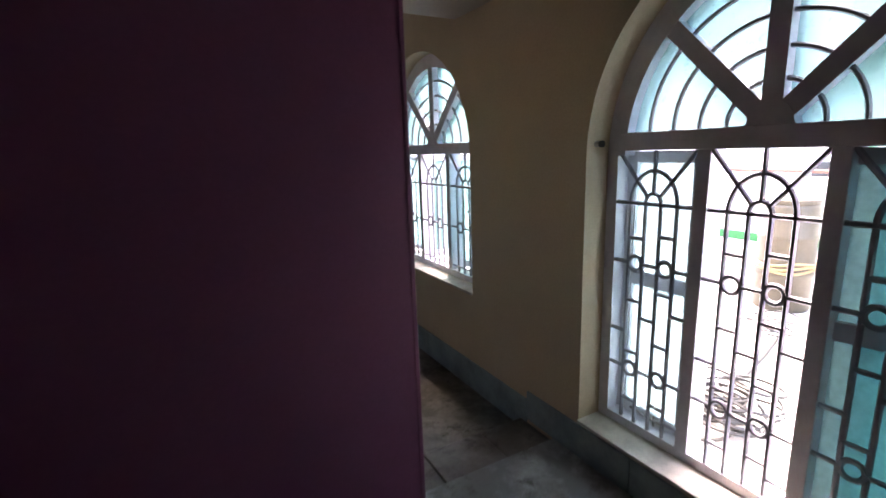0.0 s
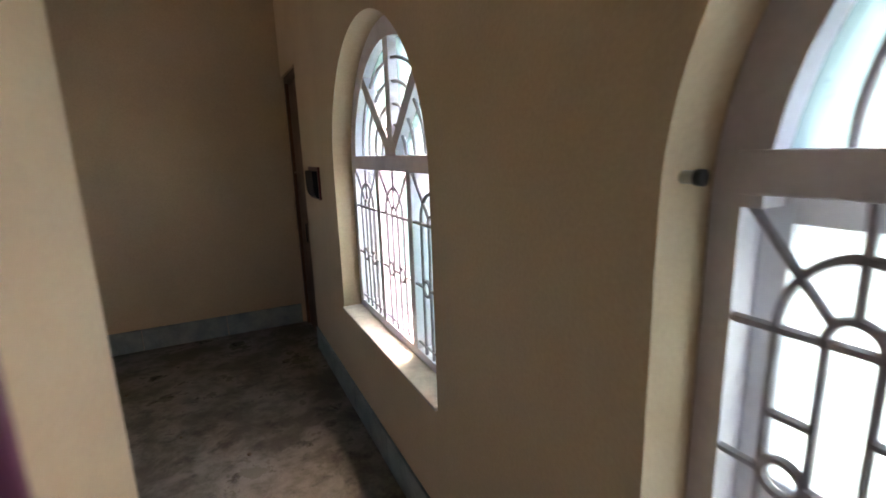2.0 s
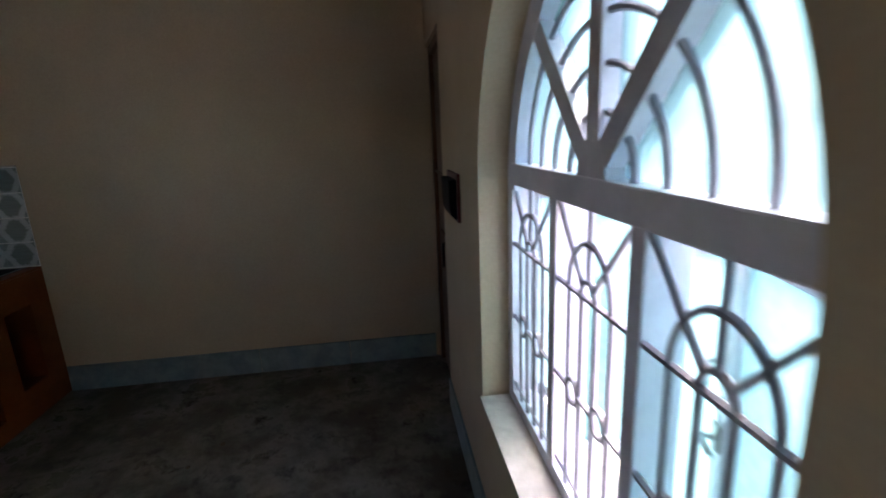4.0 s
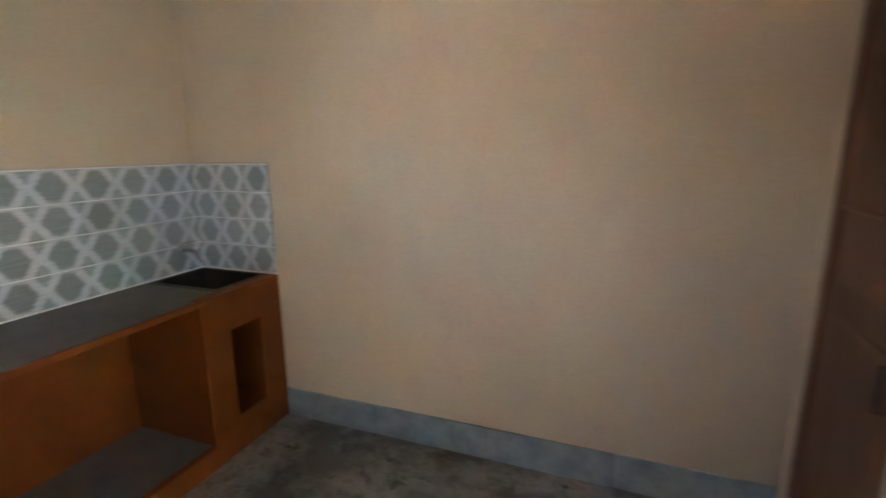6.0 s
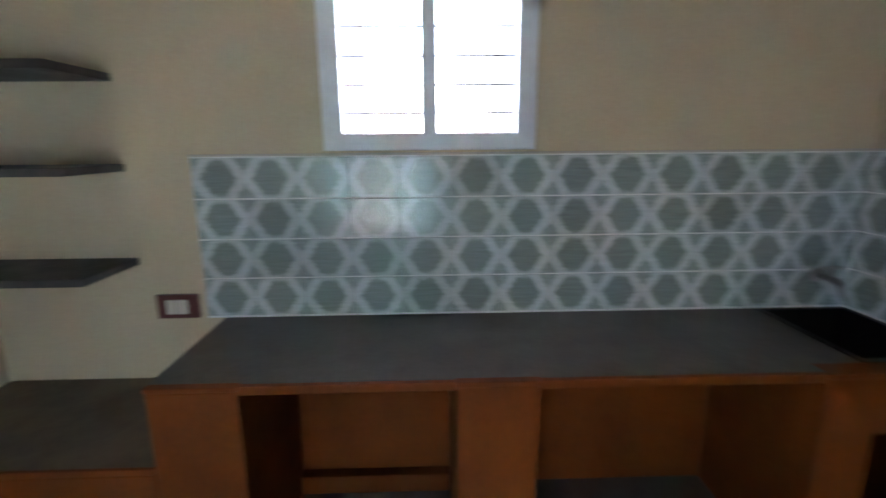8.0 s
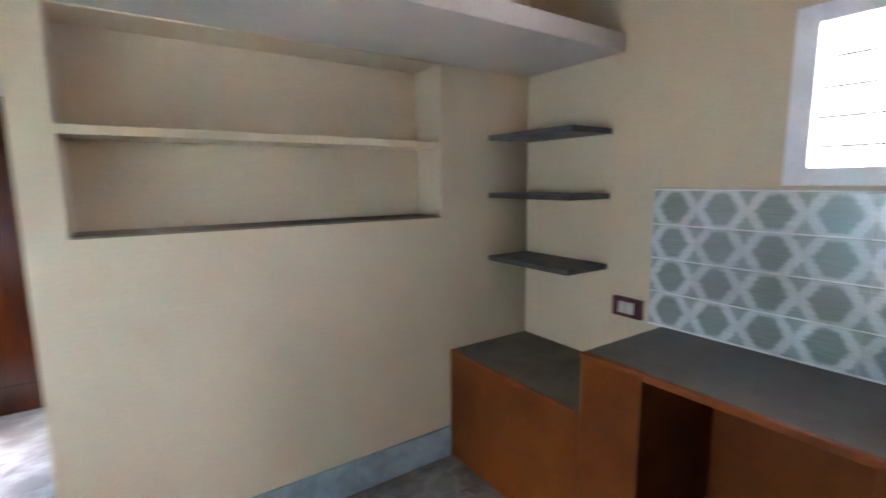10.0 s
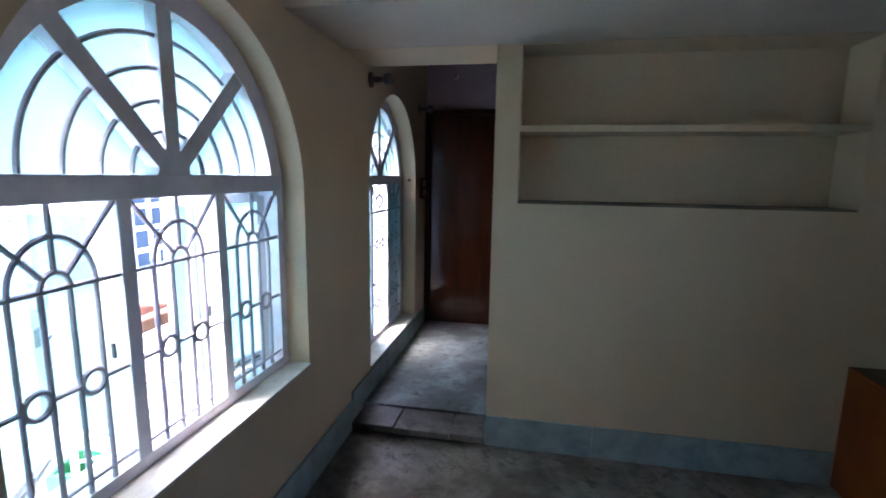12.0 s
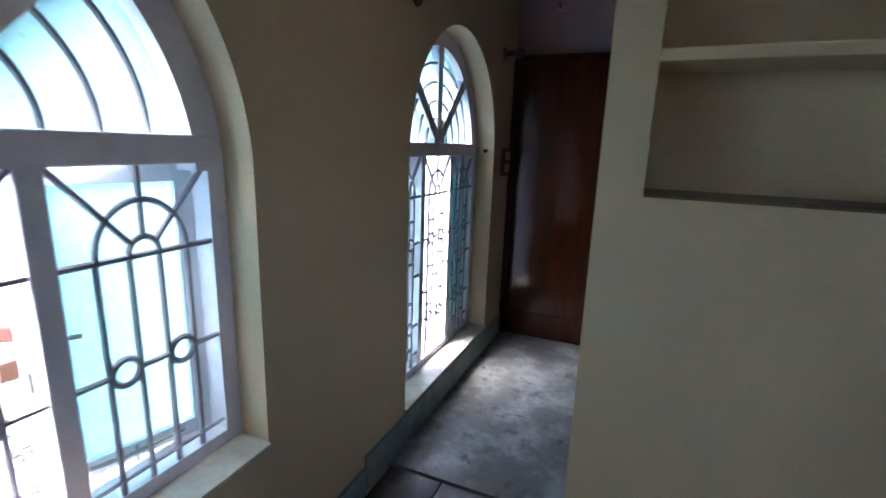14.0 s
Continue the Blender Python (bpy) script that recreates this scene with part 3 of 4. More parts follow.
def arched_window(name, a, b, sill, fx, bricks, leaves, label):
    """Frame, fanlight, grilles and leaves in the opening from y = a to y = b."""
    ob = tagged(new(name), label, "window", "", "structure")
    c, R = (a + b) / 2, (b - a) / 2
    RZ = APEX - SPRING
    fw, fd = 0.052, 0.09
    # frame: two posts, bottom rail and the arch
    fa = 0.085
    inner = arc_pts(c, SPRING, -(R - fa), RZ - fa, 0, math.pi, 40)
    outer = arc_pts(c, SPRING, -R, RZ, 0, math.pi, 40)
    bm = bmesh.new()
    for i in range(40):
        prism(bm, [inner[i], inner[i + 1], outer[i + 1], outer[i]], fx, fx + fd)
    box(bm, fx, fx + fd, a, a + fw, sill + fw, SPRING)
    box(bm, fx, fx + fd, b - fw, b, sill + fw, SPRING)
    box(bm, fx, fx + fd, a, b, sill, sill + fw)
    part("window_frame", bm, FRAME, ob, "grey painted arched timber frame")
    tz0, tz1 = 1.44, 1.51
    part("transom", boxed(fx - 0.006, fx + fd + 0.004, a + fw - 0.01, b - fw + 0.01, tz0, tz1, bevel=0.005), FRAME, ob)
    inner_w = b - a - 2 * fw
    mw = 0.05
    lw = (inner_w - 2 * mw) / 3
    lights = [(a + fw + i * (lw + mw), a + fw + i * (lw + mw) + lw) for i in range(3)]
    for i in range(2):
        y0 = lights[i][1]
        post = part("mullion", boxed(fx - 0.002, fx + fd, y0, y0 + mw, sill + fw - 0.005, tz0 + 0.005, bevel=0.004), FRAME, ob)
        if not bricks:
            part("catch", boxed(fx + 0.045, fx + 0.057, y0 + mw - 0.001, y0 + mw + 0.006, sill + 0.37, sill + 0.415, bevel=0.002), BLACK, post, "small dark catch plate")
    # fanlight: three spokes, hub, rings, panes
    hz = tz1
    fr, frz = (R - fa) * 0.985, RZ - fa - (tz1 - SPRING)
    for q in (45, 90, 135):
        d = (math.cos(radians(q)), math.sin(radians(q)))
        n = (-d[1], d[0])
        hw = 0.03
        rad = 1 / math.sqrt((d[0] / fr) ** 2 + (d[1] / frz) ** 2) + 0.012
        poly = [(c + n[0] * hw + d[0] * 0.03, hz + n[1] * hw + d[1] * 0.03), (c + n[0] * hw + d[0] * rad, hz + n[1] * hw + d[1] * rad),
                (c - n[0] * hw + d[0] * rad, hz - n[1] * hw + d[1] * rad), (c - n[0] * hw + d[0] * 0.03, hz - n[1] * hw + d[1] * 0.03)]
        part("spoke", prism(bmesh.new(), poly, fx + 0.004, fx + fd - 0.01), FRAME, ob)
    part("hub", prism(bmesh.new(), [(c - 0.075, hz - 0.004), (c + 0.075, hz - 0.004)] + arc_pts(c, hz, 0.068, 0.075, 0.1, math.pi - 0.1, 12), fx + 0.002, fx + fd - 0.012), FRAME, ob)
    for q in (0.27, 0.45, 0.64, 0.83):
        part("fan_ring", tube(bmesh.new(), on_x(arc_pts(c, hz, fr * q, frz * q, 0, math.pi, 36), fx + 0.02), 0.008), RODS, ob, "curved iron bar of the fanlight")
    for i in range(4):
        pts = [(c, hz)] + arc_pts(c, hz, fr + 0.01, frz + 0.01, math.pi * i / 4, math.pi * (i + 1) / 4, 10)
        p = part("fan_pane", prism(bmesh.new(), pts, fx + 0.045, fx + 0.049), FAN_GLASS, ob, "obscured glass of the fanlight")
        p.visible_shadow = False
    for (l0, l1), leaf in zip(lights, leaves):
        grille(l0, l1, sill + fw, tz0, fx + 0.009, ob, bricks)
        for side, swing, glass, mid in leaf:
            hinge, sign = (l0 + 0.002, 1) if side == "low" else (l1 - 0.002, -1)
            sash(lw - 0.004, tz0 - sill - fw - 0.006, glass, mid, ob, hinge, swing, fx + fd - 0.03, sill + fw + 0.003, sign)
    # sloping sill slab inside and out
    part("window_sill", boxed(-0.012, fx + 0.006, a - 0.0, b + 0.0, sill - 0.004, sill + 0.012, bevel=0.004), SILL, ob, "pale worn plaster sill")
    part("window_sill", boxed(fx + fd - 0.006, TH + 0.04, a, b, sill - 0.02, sill + 0.008, bevel=0.004), SILL, ob)
    return ob


FX = 0.105
arched_window("window_1", K0, K1, KS, FX, False, [[("low", 14, FROST, None)], [("low", 118, FROST, None)], [("low", 97, FROST, None), ("high", 30, FROST, None)]],
              "arched grey window with iron grille and opened casements, kitchen side")
arched_window("window_2", P0, P1, PS, FX + 0.02, True, [[("low", 5, FROST_GREEN, 0.62)], [("low", 171, FROST, 0.62)], [("high", 0, FROST_MID, 0.62)]],
              "tall arched grey window with brick-pattern iron grille, passage side")

# small kitchen window over the counter
kw = tagged(new("window_3"), "white framed kitchen window with horizontal steel bars", "window", "", "structure")
fx0, fx1 = W - 0.055, W + 0.012
f1 = 0.063
for y0, y1, z0, z1 in ((KW0 - 0.012, KW0 + f1, KWZ0 - 0.0, KWZ1), (KW1 - f1, KW1 + 0.012, KWZ0, KWZ1), (KW0 + f1, KW1 - f1, KWZ0, KWZ0 + f1), (KW0 + f1, KW1 - f1, KWZ1 - f1, KWZ1)):
    part("window_frame", boxed(fx0, fx1, y0, y1, z0, z1, bevel=0.005), SASH, kw)
ym = (KW0 + KW1) / 2
part("mullion", boxed(fx0, fx1 - 0.012, ym - 0.03, ym + 0.03, KWZ0 + f1 - 0.004, KWZ1 - f1 + 0.004, bevel=0.004), SASH, kw)
for i in range(5):
    z = 1.68 + 0.101 * i
    part("bar", tube(bmesh.new(), [(W - 0.02, KW0 + f1 - 0.004, z), (W - 0.02, KW1 - f1 + 0.004, z)], 0.0045), RODS, kw, "thin horizontal steel bar")
for y0, y1, hinge, sg in ((KW0 + f1, ym - 0.022, KW0 + f1, 1), (ym + 0.022, KW1 - f1, KW1 - f1, -1)):
    leaf = part("sash", bmesh.new(), SASH, kw, "white casement leaf swung outwards")
    w_, h_ = y1 - y0, KWZ1 - KWZ0 - 2 * f1
    bm = bmesh.new()
    for a_, b_, lo, hi in ((0, 0.035, 0, h_), (w_ - 0.035, w_, 0, h_), (0.035, w_ - 0.035, 0, 0.035), (0.035, w_ - 0.035, h_ - 0.035, h_)):
        box(bm, 0, -0.028, sg * a_, sg * b_, lo, hi, bevel=0.003)
    leaf.data = mesh_of("sash", bm, SASH)
    leaf.matrix_basis = Matrix.Translation((W - 0.06, hinge, KWZ0 + f1)) @ Matrix.Rotation(radians(80 * sg), 4, "Z")
    p = part("pane", boxed(-0.016, -0.012, sg * 0.03, sg * (w_ - 0.03), 0.03, h_ - 0.03), FROST_PALE, leaf)
    p.visible_shadow = False


# ---- doors ----
# varnished door in the hall wall beside the passage window
door = tagged(new("door_1"), "tall varnished dark brown wooden door, shut, with bolts", "door", "", "structure")
DX0, DX1, DZ = -0.97, -0.055, 2.07
part("door_frame", boxed(DX1, -0.002, HALL, HALL + 0.075, PASS, DZ + 0.05, bevel=0.004), DOORWOOD, door)
part("door_frame", boxed(DX0 - 0.06, DX0, HALL, HALL + 0.075, PASS, DZ + 0.05, bevel=0.004), DOORWOOD, door)
part("door_frame", boxed(DX0, DX1, HALL, HALL + 0.075, DZ, DZ + 0.05, bevel=0.004), DOORWOOD, door)
leaf = part("door_leaf", boxed(DX0 + 0.003, DX1 - 0.003, HALL + 0.03, HALL + 0.066, PASS + 0.008, DZ - 0.003, bevel=0.004), DOORWOOD, door, "glossy varnished door leaf")
part("kick_rail", boxed(DX0 + 0.01, DX1 - 0.01, HALL + 0.064, HALL + 0.071, PASS + 0.02, PASS + 0.2, bevel=0.003), DOORWOOD, leaf)
for z in (0.55, 1.08):
    bm = bmesh.new()
    box(bm, DX0 + 0.02, DX0 + 0.05, HALL + 0.064, HALL + 0.074, z - 0.05, z + 0.05, bevel=0.003)
    tube(bm, [(DX0 + 0.0, HALL + 0.08, z), (DX0 + 0.28, HALL + 0.08, z)], 0.008)
    tube(bm, [(DX0 + 0.2, HALL + 0.08, z), (DX0 + 0.2, HALL + 0.11, z - 0.02)], 0.006)
    part("bolt", bm, STEEL, leaf, "steel sliding bolt")

structure("threshold", boxed(0.0, TH, DOOR_Y0 + 0.001, DOOR_Y1 - 0.001, -0.004, 0.002), FLOOR, "worn cement threshold under the kitchen door", "threshold")
# dark door in the corner of the kitchen
door = tagged(new("door_2"), "dark stained wooden door with two panels, shut", "door", "", "structure")
part("door_frame", boxed(0.02, 0.1, DOOR_Y0 + 0.001, DOOR_Y0 + 0.05, 0, 2.164, bevel=0.004), DOORDARK, door)
part("door_frame", boxed(0.02, 0.1, DOOR_Y1 - 0.05, DOOR_Y1 - 0.001, 0, 2.164, bevel=0.004), DOORDARK, door)
part("door_frame", boxed(0.02, 0.1, DOOR_Y0 + 0.05, DOOR_Y1 - 0.05, 2.11, 2.164, bevel=0.004), DOORDARK, door)
leaf = part("door_leaf", boxed(0.045, 0.08, DOOR_Y0 + 0.053, DOOR_Y1 - 0.053, -0.004, 2.107, bevel=0.004), DOORDARK, door)
for z0, z1 in ((0.2, 1.0), (1.12, 1.98)):
    part("door_panel", boxed(0.036, 0.05, DOOR_Y0 + 0.14, DOOR_Y1 - 0.14, z0, z1, bevel=0.01), DOORDARK, leaf)
bm = bmesh.new()
tube(bm, [(0.03, DOOR_Y0 + 0.03, 1.38), (0.03, DOOR_Y1 - 0.08, 1.38)], 0.009)
box(bm, 0.02, 0.046, DOOR_Y0 + 0.1, DOOR_Y0 + 0.14, 1.35, 1.41, bevel=0.003)
part("bolt", bm, DOORDARK, leaf, "dark iron bolt across the door")
bm = bmesh.new()
tube(bm, [(0.04, DOOR_Y0 + 0.1, 0.86), (0.0, DOOR_Y0 + 0.11, 0.85), (0.0, DOOR_Y0 + 0.11, 0.99), (0.04, DOOR_Y0 + 0.1, 1.0)], 0.007)
part("handle", bm, BLACK, leaf, "dark pull handle")


# ---- kitchen counter ----
CF = -2.555
counter = thing("kitchen_counter", "orange painted masonry counter with open bays and cement top", "counter")
part("base", boxed(W, CF, 0.905, YE, 0, 0.115, bevel=0.004), ORANGE, counter, "low orange plinth")
part("bay_floor", boxed(W + 0.03, CF - 0.04, 1.18, 2.9, 0.115, 0.121), CEMENT, counter, "dusty cement floor of the open bays")
part("back_panel", boxed(W + 0.001, W + 0.03, 0.93, YE - 0.1, 0.115, 0.86), ORANGE, counter)
for y0, y1 in ((0.905, 1.17), (1.80, 2.045)):
    part("pier", boxed(W + 0.03, CF, y0, y1, 0.115, 0.878, bevel=0.006), ORANGE, counter, "orange painted pier")
# sink cabinet front with a small opening
bm = pierced_wall(bmesh.new(), lambda s, d, z: (CF - d, s, z), 2.9, YE, 0.115, 0.878, 0.09, [(3.07, 3.285, 0.205, flat(0.69), None)])
part("sink_front", bm, ORANGE, counter, "orange front under the sink with a small square opening")
# unseen orange lining added over the end wall, to darken the small opening
part("sink_side", boxed(W + 0.03, CF - 0.09, YE - 0.014, YE - 0.002, 0.115, 0.86), ORANGE, counter)
part("sink_side", boxed(W + 0.03, CF - 0.09, 2.9, 2.98, 0.115, 0.86), ORANGE, counter)
part("ledge", boxed(W + 0.03, W + 0.085, 1.172, 1.798, 0.121, 0.205, bevel=0.008), ORANGE, counter, "low orange ledge at the back of the bay")
top_parts = bmesh.new()
box(top_parts, W, CF - 0.025, 0.9, 3.07, 0.862, 0.892, bevel=0.004)
part("worktop", top_parts, CEMENT, counter, "smooth grey cement worktop")
part("worktop_lip", boxed(CF - 0.025, CF - 0.005, 0.903, 2.91, 0.864, 0.8925, bevel=0.004), ORANGE, counter, "orange painted front edge of the worktop")
part("worktop_edge", boxed(CF - 0.075, CF + 0.002, 2.905, YE, 0.879, 0.8935, bevel=0.004), ORANGE, counter, "orange painted edge before the sink")
for y0, y1 in ((0.903, 1.172), (1.797, 2.048)):
    part("pier_cap", boxed(CF - 0.03, CF + 0.003, y0, y1, 0.8785, 0.894, bevel=0.004), ORANGE, counter)

sink = thing("sink", "black stone sink set into the end of the counter", "sink")
bm = bmesh.new()
sx0, sx1, sy0, sy1 = W + 0.012, CF - 0.078, 3.072, YE - 0.013
box(bm, sx0, sx1, sy0, sy0 + 0.02, 0.72, 0.894)
box(bm, sx0, sx1, sy1 - 0.02, sy1, 0.72, 0.894)
box(bm, sx0, sx0 + 0.02, sy0 + 0.02, sy1 - 0.02, 0.72, 0.894)
box(bm, sx1 - 0.02, sx1, sy0 + 0.02, sy1 - 0.02, 0.72, 0.894)
box(bm, sx0 + 0.02, sx1 - 0.02, sy0 + 0.02, sy1 - 0.02, 0.70, 0.73)
part("basin", bm, BLACK_STONE, sink)
part("drain", lathe(bmesh.new(), [(0.02, 0.729), (0.035, 0.731), (0.03, 0.734)], ((sx0 + sx1) / 2, (sy0 + sy1) / 2, 0), 16), STEEL, sink, "small round metal drain")

part("waste_pipe", tube(bmesh.new(), [((sx0 + sx1) / 2, (sy0 + sy1) / 2, 0.70), ((sx0 + sx1) / 2, (sy0 + sy1) / 2, 0.52), (sx1 - 0.17, 3.19, 0.44), (sx1 - 0.13, 3.175, 0.36), (sx1 - 0.15, 3.18, 0.28), (sx1 - 0.2, 3.2, 0.13)], 0.022, 10), IVORY, sink, "pale plastic waste pipe under the sink", True)

tap = thing("tap", "dull metal bib tap on the tiled wall above the sink", "tap")
tx, ty, tz = W + 0.012, 3.3, 1.035
part("flange", lathe(bmesh.new(), [(0.03, 0), (0.028, 0.01), (0.014, 0.016)], (tx, ty, tz), 16, "X"), STEEL, tap)
part("body", tube(bmesh.new(), [(tx, ty, tz), (tx + 0.09, ty, tz), (tx + 0.13, ty - 0.01, tz - 0.008), (tx + 0.145, ty - 0.012, tz - 0.045)], 0.013, 10), STEEL, tap, smooth=True)
part("handle", tube(bmesh.new(), [(tx + 0.065, ty - 0.04, tz + 0.045), (tx + 0.065, ty + 0.04, tz + 0.045)], 0.008, 8), STEEL, tap)
part("spindle", tube(bmesh.new(), [(tx + 0.065, ty, tz), (tx + 0.065, ty, tz + 0.05)], 0.009, 8), STEEL, tap)

low = thing("low_counter", "low orange masonry block with bare brown cement top", "counter")
part("body", boxed(W, CF, 0.0, 0.903, 0, 0.612, bevel=0.005), ORANGE, low)
part("front_lip", boxed(CF - 0.012, CF + 0.001, 0.001, 0.902, 0.6125, 0.6345, bevel=0.003), ORANGE, low)
part("worktop", boxed(W, CF - 0.0125, 0.0, 0.902, 0.613, 0.634, bevel=0.004), CEMENT_BROWN, low, "bare brown cement top")

shelf = thing("wall_shelf", "dark slate slab shelf built into the kitchen corner", "shelf", "corner shelves")
part("slab", boxed(W, -2.825, 0.001, 0.59, -0.028, 0.0, bevel=0.004), SLATE, shelf)
shelf.location = (0, 0, 1.145)
for z in (1.505, 1.825):
    copy_thing(shelf, pose(0, 0, z))


# ---- switches, sockets, brackets ----
def switch_board(label, y0, y1, z0, z1, face, sign, mods):
    ob = thing("switch_board", label, "switch")
    x = face
    part("plate", boxed(x, x + sign * 0.022, y0, y1, z0, z1, bevel=0.004), MAROON, ob)
    for a, b, c, d in mods:
        part("switch", boxed(x + sign * 0.02, x + sign * 0.03, a, b, c, d, bevel=0.003), IVORY, ob, "ivory switch module")
    return ob


switch_board("maroon switch plate with an ivory socket beside the tiles", 0.645, 0.805, 0.898, 0.995, W, 1, [(0.685, 0.72, 0.918, 0.976), (0.724, 0.766, 0.918, 0.976)])
switch_board("dark switch plate with two ivory switches beside the door", -1.90, -1.72, 1.30, 1.49, 0.0, -1, [(-1.85, -1.77, 1.41, 1.465), (-1.85, -1.77, 1.325, 1.38)])

box_ = thing("meter_box", "black covered switch box on a maroon board beside the door", "electrical box")
part("board", boxed(0.0, -0.014, 2.19, 2.5, 1.235, 1.445, bevel=0.003), MAROON, box_, "brown backing board")
bm = bmesh.new()
foot = [(-0.013, 1.247), (-0.022, 1.247), (-0.036, 1.262), (-0.044, 1.29), (-0.047, 1.33), (-0.047, 1.416), (-0.043, 1.42), (-0.013, 1.42)]
ends = [[bm.verts.new((x, y, z)) for x, z in foot] for y in (2.205, 2.45)]
bm.faces.new(ends[0])
bm.faces.new(ends[1][::-1])
for k in range(len(foot)):
    q = (k + 1) % len(foot)
    bm.faces.new((ends[0][k], ends[0][q], ends[1][q], ends[1][k]))
part("cover", bm, BLUEBLACK, box_, "black plastic cover")
for k in range(3):
    part("switch", boxed(-0.013, -0.024, 2.465, 2.49, 1.27 + 0.045 * k, 1.305 + 0.045 * k, bevel=0.003), IVORY, box_, "small ivory switch")


def bracket(y, z, length, r, label):
    ob = thing("curtain_bracket", label, "bracket", "curtain brackets")
    part("plate", lathe(bmesh.new(), [(r * 1.25, 0), (r * 1.2, -0.008), (r * 0.7, -0.014)], (0, y, z), 16, "X"), DOORDARK, ob)
    part("arm", lathe(bmesh.new(), [(r * 0.45, 0), (r * 0.5, -length * 0.5), (r * 0.4, -length)], (0, y, z), 12, "X"), BLACK, ob)
    part("finial", lathe(bmesh.new(), [(r * 0.3, 0), (r * 0.85, -r * 0.45), (r, -r), (r * 0.85, -r * 1.55), (r * 0.3, -r * 2)], (-length + 0.01, y, z), 14, "X"), BLACK, ob, "dark round finial", True)
    return ob


bracket(-0.40, 2.095, 0.085, 0.039, "dark wooden curtain bracket with a round finial on the wall")
bracket(-1.68, 2.09, 0.075, 0.034, "dark wooden curtain bracket with a round finial on the wall")


def peg(y, z, sgn):
    ob = thing("window_peg", "small black-tipped metal peg in the window reveal", "peg", "window pegs")
    part("shank", tube(bmesh.new(), [(0.05, y, z), (0.05, y + sgn * 0.03, z)], 0.011, 12), STEEL, ob)
    part("tip", tube(bmesh.new(), [(0.05, y + sgn * 0.026, z), (0.05, y + sgn * 0.038, z)], 0.0135, 14), BLACK, ob)
    return ob


peg(P1, 1.47, -1)
peg(P0, 1.47, 1)

hook = thing("wall_hook", "small dark hook high on the hall wall", "hook")
part("plate", boxed(-0.30, -0.26, HALL, HALL + 0.012, 2.40, 2.44, bevel=0.003), SILL, hook)
part("arm", tube(bmesh.new(), [(-0.28, HALL + 0.01, 2.42), (-0.28, HALL + 0.05, 2.415), (-0.28, HALL + 0.055, 2.44)], 0.008, 8), BLACK, hook)


def crumb(x, y, z, r, label):
    """A broken bit of plaster."""
    ob = thing("plaster_crumb", label, "debris", "plaster crumbs")
    bm = bmesh.new()
    bmesh.ops.create_icosphere(bm, subdivisions=2, radius=r)
    for v in bm.verts:
        v.co *= 0.75 + 0.45 * random.random()
        v.co.z = max(-r * 0.3, v.co.z * 0.55)
        v.co += Vector((x, y, z + r * 0.3))
    part("lump", bm, CEMENT_BROWN, ob)
    return ob


for x, y, r in ((-1.78, 0.72, 0.022), (-1.72, 0.70, 0.012), (-1.30, 2.62, 0.014), (-0.62, 1.55, 0.012), (-1.42, 2.45, 0.012), (-0.95, 1.9, 0.009)):
    crumb(x, y, 0.0, r, "small dark crumb of plaster on the cement floor")

# ---- outside ----
bm = boxed(TH, 300, -300, 300, -0.32, -0.001)
box(bm, -300, W - TH, -T, 300, -0.32, -0.001)
box(bm, -300, -4.65, -300, -T, -0.32, -0.001)
box(bm, W - TH, TH, YE + TH, 300, -0.32, -0.001)
box(bm, -4.65, TH, -300, HALL - TH, -0.32, -0.001)
structure("ground", bm, TERRACE, "bleached concrete ground and terrace round the house")
parapet = tagged(new("parapet"), "whitewashed parapet with a green painted foot", "parapet", "", "structure")
part("wall", boxed(5.9, 6.1, 0.0, 9, 0, 0.95, bevel=0.01), PARAPET, parapet)
part("foot", boxed(5.86, 5.905, 0.0, 9, 0.0, 0.12, bevel=0.01), GREEN, parapet, "green painted foot")


def round_pillar(x, y, rad, label):
    ob = thing("pillar", label, "pillar", "green terrace pillars")
    part("shaft", lathe(bmesh.new(), [(rad, 0.06), (rad, 1.4), (rad, 2.9), (rad * 0.98, 3.0)], (x, y, 0), 28), GREEN, ob, "", True)
    part("foot", lathe(bmesh.new(), [(rad * 1.25, 0.0), (rad * 1.25, 0.055), (rad * 1.1, 0.07)], (x, y, 0), 28), GREEN, ob)
    return ob


round_pillar(5.5, 0.62, 0.25, "bright green painted round pillar beside the parapet")
round_pillar(4.25, -0.95, 0.14, "slim bright green round pillar before the glazed house")
rail = thing("pipe_rail", "red oxide pipe rail along the parapet", "rail")
part("pipe", tube(bmesh.new(), [(6.16, 0.0, 1.02), (6.16, 3.0, 1.02), (6.16, 6, 1.02)], 0.025, 10), REDPIPE, rail)
for y in (0.1, 1.5, 3.0, 4.5, 5.9):
    part("post", tube(bmesh.new(), [(6.16, y, 0.0), (6.16, y, 1.02)], 0.018, 8), REDPIPE, rail)
drum = thing("drum", "beige plastic drum tied with rope on the terrace", "drum")
part("body", lathe(bmesh.new(), [(0.2, 0), (0.215, 0.015), (0.215, 0.3), (0.222, 0.31), (0.222, 0.34), (0.215, 0.35), (0.215, 0.62), (0.222, 0.63), (0.222, 0.66), (0.215, 0.67), (0.215, 0.9), (0.2, 0.93)], (3.12, 0.29, 0), 32), DRUM, drum, "", True)
part("lid", lathe(bmesh.new(), [(0.205, 0.93), (0.207, 0.965), (0.19, 0.975)], (3.12, 0.29, 0), 32), DRUM, drum)
bm = bmesh.new()
